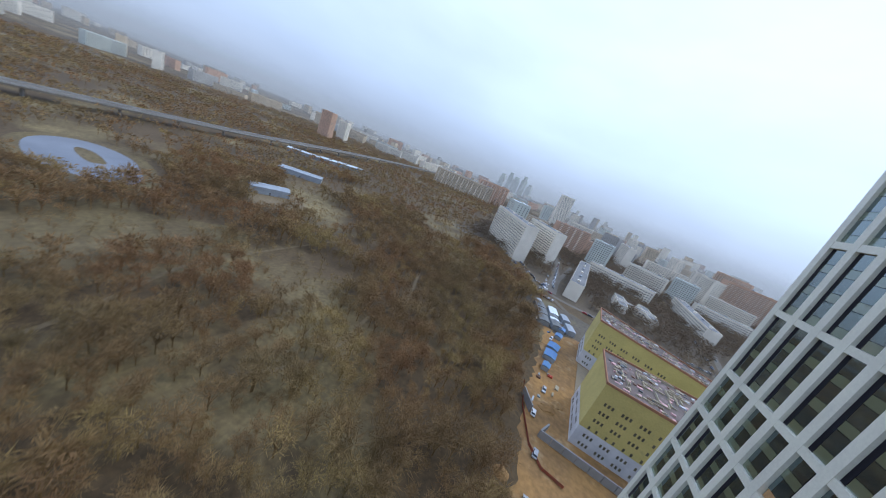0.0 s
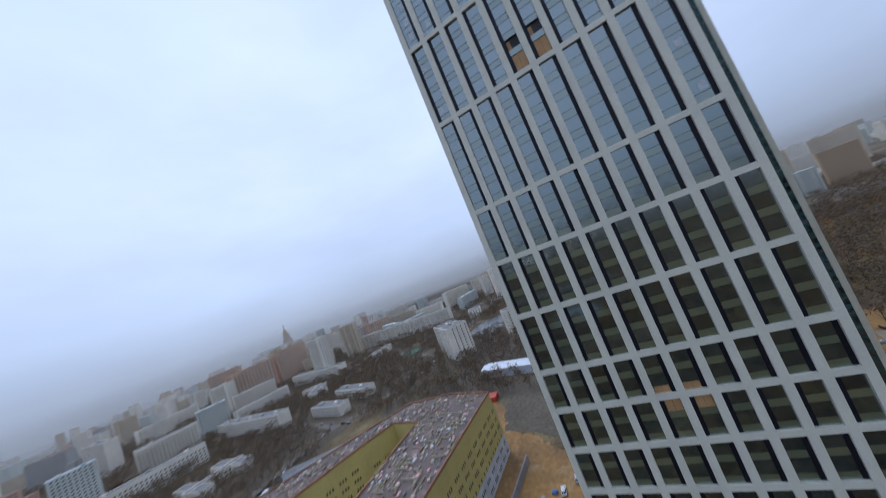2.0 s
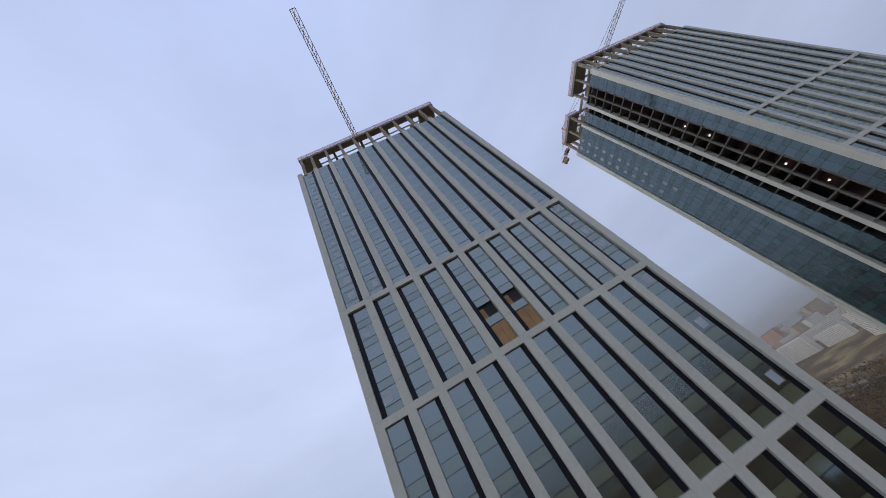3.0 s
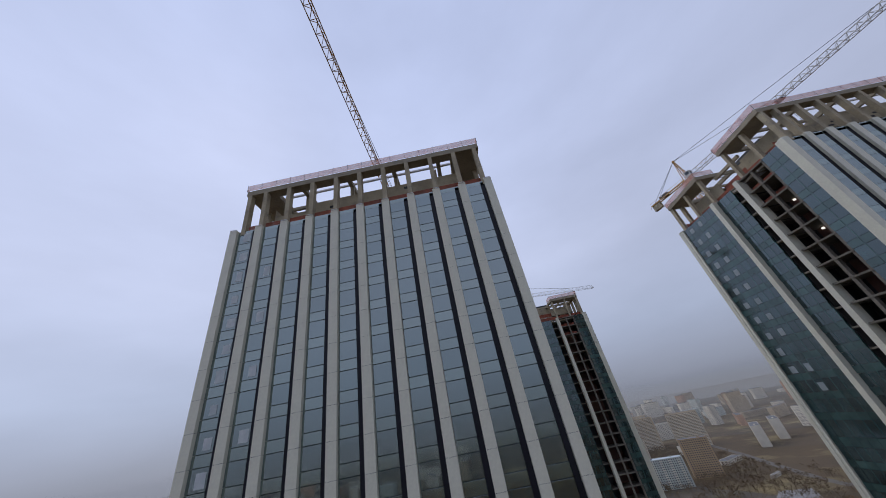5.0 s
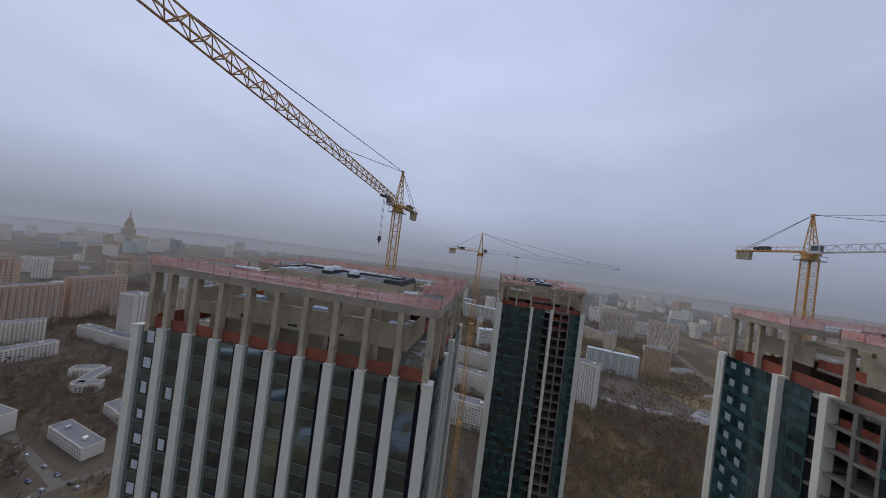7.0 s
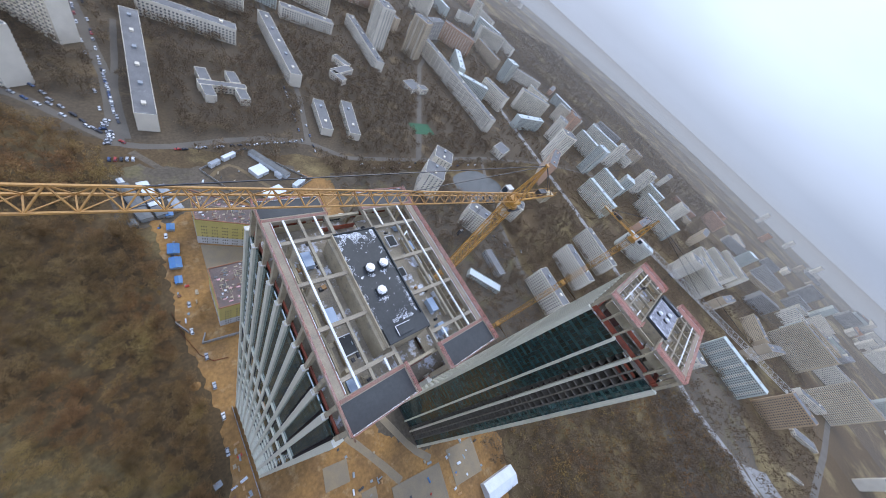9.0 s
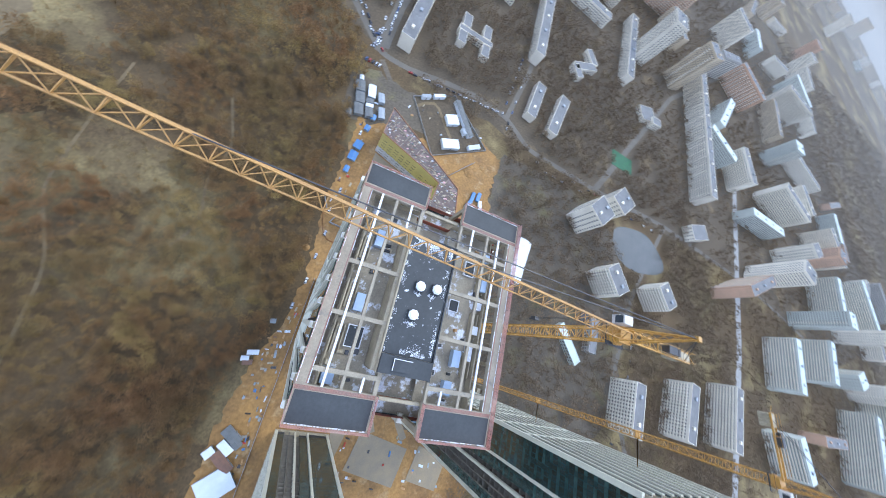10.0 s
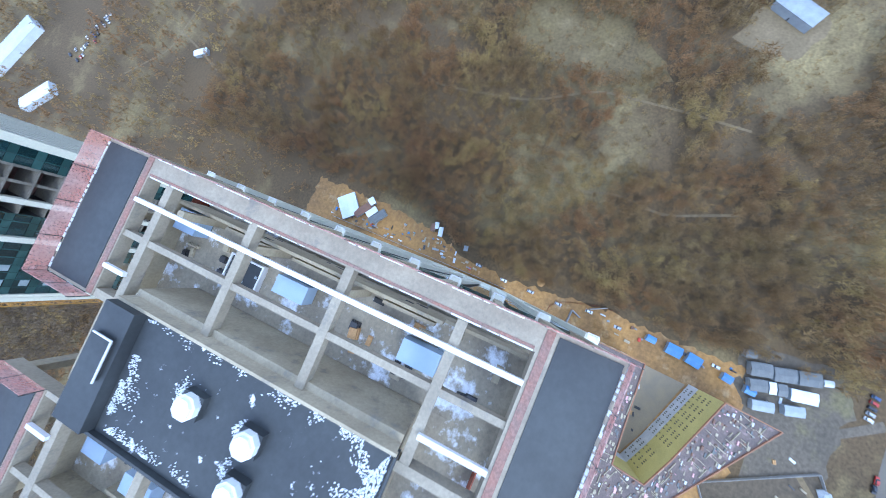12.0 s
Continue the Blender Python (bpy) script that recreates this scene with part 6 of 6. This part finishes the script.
# ---- the wood and the trees between the houses ----
def tree_template(seed, twigs, height, radius, limbs, tw):
    """Bare tree as triangles: trunk and limbs, then many twigs that fan out into an uneven, rounded crown with gaps."""
    r = np.random.RandomState(seed)
    V, F = [], []

    def spike(p, q, w):
        d = q - p
        s = np.cross(d, r.normal(size=3))
        s = s / (np.linalg.norm(s) + 1e-9) * w / 2
        k = len(V)
        V.extend((p - s, p + s, q))
        F.append((k, k + 1, k + 2))

    for i in range(2):
        spike(np.zeros(3), np.array((r.uniform(-0.4, 0.4), r.uniform(-0.4, 0.4), height * 0.8)), 0.3)
    lobes = []
    for i in range(limbs):
        a, f = 6.283 * (i + r.uniform(0, 0.7)) / limbs, r.uniform(0.25, 0.7)
        c = np.array((radius * f * math.cos(a), radius * f * math.sin(a), height * r.uniform(0.5, 0.82)))
        spike(np.array((0, 0, height * r.uniform(0.15, 0.4))), c, 0.16)
        lobes.append((c, radius * r.uniform(0.35, 0.6)))
    for i in range(twigs):
        c, rad = lobes[r.randint(limbs)]
        d = r.normal(size=3) * (1, 1, 0.8) + (0, 0, 0.45)
        d /= np.linalg.norm(d)
        p = c + d * rad * r.uniform(0.1, 0.75)
        e = d + r.normal(size=3) * 0.35
        spike(p, p + e * rad * r.uniform(0.3, 0.7), tw * r.uniform(0.6, 1.5))
    return np.array(V, np.float32), np.array(F, np.int32)


def scatter(name, places, templates, material, label, seed):
    """One mesh of many trees."""
    r = np.random.RandomState(seed)
    vs, fs, base = [], [], 0
    for x, y, s in places:
        V, F = templates[r.randint(len(templates))]
        a = r.uniform(0, 6.283)
        sx = s * r.uniform(0.85, 1.15)
        c, sn = math.cos(a) * sx, math.sin(a) * sx
        W = np.empty_like(V)
        W[:, 0] = V[:, 0] * c - V[:, 1] * sn + x
        W[:, 1] = V[:, 0] * sn + V[:, 1] * c + y
        W[:, 2] = V[:, 2] * s * r.uniform(0.8, 1.2)
        vs.append(W)
        fs.append(F + base)
        base += len(V)
    V, F = np.concatenate(vs), np.concatenate(fs)
    me = bpy.data.meshes.new(name)
    me.vertices.add(len(V))
    me.vertices.foreach_set("co", V.ravel())
    me.loops.add(F.size)
    me.loops.foreach_set("vertex_index", F.ravel())
    me.polygons.add(len(F))
    me.polygons.foreach_set("loop_start", np.arange(0, F.size, 3, dtype=np.int32))
    me.polygons.foreach_set("loop_total", np.full(len(F), 3, np.int32))
    me.update(calc_edges=True)
    me.materials.append(material)
    return tagged(new(name, me), label, "trees", kind="stuff")


EDGE = [(-2000, -60), (-112, -30), (-60, -31), (-18, -27), (2, -18), (40, -11), (70, -15), (95, -17), (150, -16), (216, -20), (260, -34), (330, -125), (2000, -400)]


def edge_x(y):
    for (y0, x0), (y1, x1) in zip(EDGE, EDGE[1:]):
        if y <= y1:
            return x0 + (x1 - x0) * (y - y0) / (y1 - y0)
    return -400


def clear_of_all(P, grow=0.0):
    keep = np.ones(len(P), bool)
    for fx, fy, hl, hw, t in FOOT:
        dx, dy = P[:, 0] - fx, P[:, 1] - fy
        u, v = dx * math.cos(t) + dy * math.sin(t), -dx * math.sin(t) + dy * math.cos(t)
        keep &= ~((np.abs(u) < hl + grow) & (np.abs(v) < hw + grow))
    for line, w in ROADS:
        L = np.array(line)
        for q in L:
            keep &= (P[:, 0] - q[0]) ** 2 + (P[:, 1] - q[1]) ** 2 > (w / 2 + 3.5) ** 2
    for cx, cy, rx, ry in ((-265, 60, 42, 30), (-214, 136, 22, 20), (340, 180, 52, 36), (307, 296, 26, 18)):
        keep &= ((P[:, 0] - cx) / rx) ** 2 + ((P[:, 1] - cy) / ry) ** 2 > 1
    return keep


def jittered(x0, y0, x1, y1, step, seed):
    r = np.random.RandomState(seed)
    xs, ys = np.meshgrid(np.arange(x0, x1, step), np.arange(y0, y1, step))
    P = np.stack([xs.ravel(), ys.ravel()], 1)
    return P + r.uniform(-0.6, 0.6, P.shape) * step


def openness(x, y):
    return noise.fractal(Vector((x * 0.011, y * 0.011, 3.1)), 1.0, 2.0, 3) + 0.35 * noise.noise(Vector((x * 0.05, y * 0.05, 9.0)))


rt = np.random.RandomState(2)
near_t = [tree_template(i, 460, 8.0, 3.7, 12, 0.13) for i in range(8)]
mid_t = [tree_template(20 + i, 160, 8.0, 3.8, 9, 0.3) for i in range(6)]
town_t = [tree_template(60 + i, 110, 8.0, 4.6, 9, 0.42) for i in range(6)]
shrub_t = [tree_template(40 + i, 90, 3.0, 2.4, 4, 0.13) for i in range(5)]
far_t = [tree_template(80 + i, 26, 8.0, 4.8, 4, 0.95) for i in range(6)]
P = jittered(-290, -230, 0, 290, 4.7, 4)
P = P[[x < edge_x(y) for x, y in P]]
P = P[clear_of_all(P)]
woods, middle, shrubs = [], [], []
for x, y in P:
    o = openness(x, y) + 0.9 * max(0.0, 1 - ((x + 176) / 36) ** 2 - ((y - 34) / 56) ** 2) + 0.5 * max(0.0, 1 - ((x + 78) / 15) ** 2 - ((y - 106) / 26) ** 2)
    roll = 1 + 0.4 * noise.noise(Vector((x * 0.035, y * 0.035, 5.0)))
    if o < (0.33 if x > -105 else 0.14):
        (woods if x > -150 and -140 < y < 190 else middle).append((x, y, rt.choice((0.6, 0.8, 0.95, 1.1, 1.4)) * rt.uniform(0.9, 1.1) * roll))
    if o > (0.2 if x > -105 else 0.05) and rt.uniform() < 0.5:
        shrubs.append((x + rt.uniform(-2, 2), y + rt.uniform(-2, 2), rt.uniform(0.6, 1.2)))
scatter("woodland", woods, near_t, M_TWIG, "dense leafless brown woodland beside the site", 1)
scatter("woodland_beyond", middle, mid_t, M_TWIG, "leafless brown woodland farther from the site", 6)
scatter("scrub", shrubs, shrub_t, M_TWIG, "leafless scrub in the olive clearings", 2)
P = jittered(-900, -650, 200, 900, 8.4, 6)
P = P[[(x < edge_x(y) - 2 or y < -112) and not (-290 < x < edge_x(y) and -230 < y < 290) for x, y in P]]
P = P[clear_of_all(P)]
scatter("far_woodland", [(x, y, rt.uniform(0.8, 1.35)) for x, y in P if openness(x, y) < 0.42], far_t, M_TWIG, "leafless brown woods towards the horizon", 3)
P = jittered(-420, -430, 1250, 1000, 7.6, 8)
P = P[[not (x < 130 and -115 < y < 232) and (x > 20 or x > edge_x(y) and y > 300) and not (x < 60 and y < 240) and math.hypot(x, y) < 1250 for x, y in P]]
P = P[clear_of_all(P, 1.0)]
town = [(x, y, rt.uniform(0.8, 1.5)) for x, y in P if openness(x, y) < 0.45 and (math.hypot(x, y) < 520 or rt.uniform() < 0.75)]
scatter("courtyard_trees", [q for q in town if math.hypot(q[0], q[1]) < 520], town_t, M_TWIG_T, "bare brown trees in the yards between the houses", 7)
scatter("street_trees", [q for q in town if math.hypot(q[0], q[1]) >= 520], far_t, M_TWIG_T, "bare trees between the farther houses", 4)
P = jittered(62, -430, 430, -60, 6.6, 12)
P = P[[not (x < 160 and y > -110) for x, y in P]]
P = P[clear_of_all(P, 1.0)]
scatter("thicket", [(x, y, rt.uniform(0.7, 1.1)) for x, y in P], far_t, M_TWIG, "dense leafless brown thicket beyond the towers", 5)
P = jittered(880, -80, 1750, 1050, 13.0, 14)
P = P[[(x + y * 0.35) > 1250 and x < 1700 for x, y in P]]
P = P[clear_of_all(P, 1.0)]
scatter("eastern_woodland", [(x, y, rt.uniform(1.2, 2.0)) for x, y in P], far_t, M_TWIG_T, "grey-brown bare woods beyond the eastern blocks", 9)
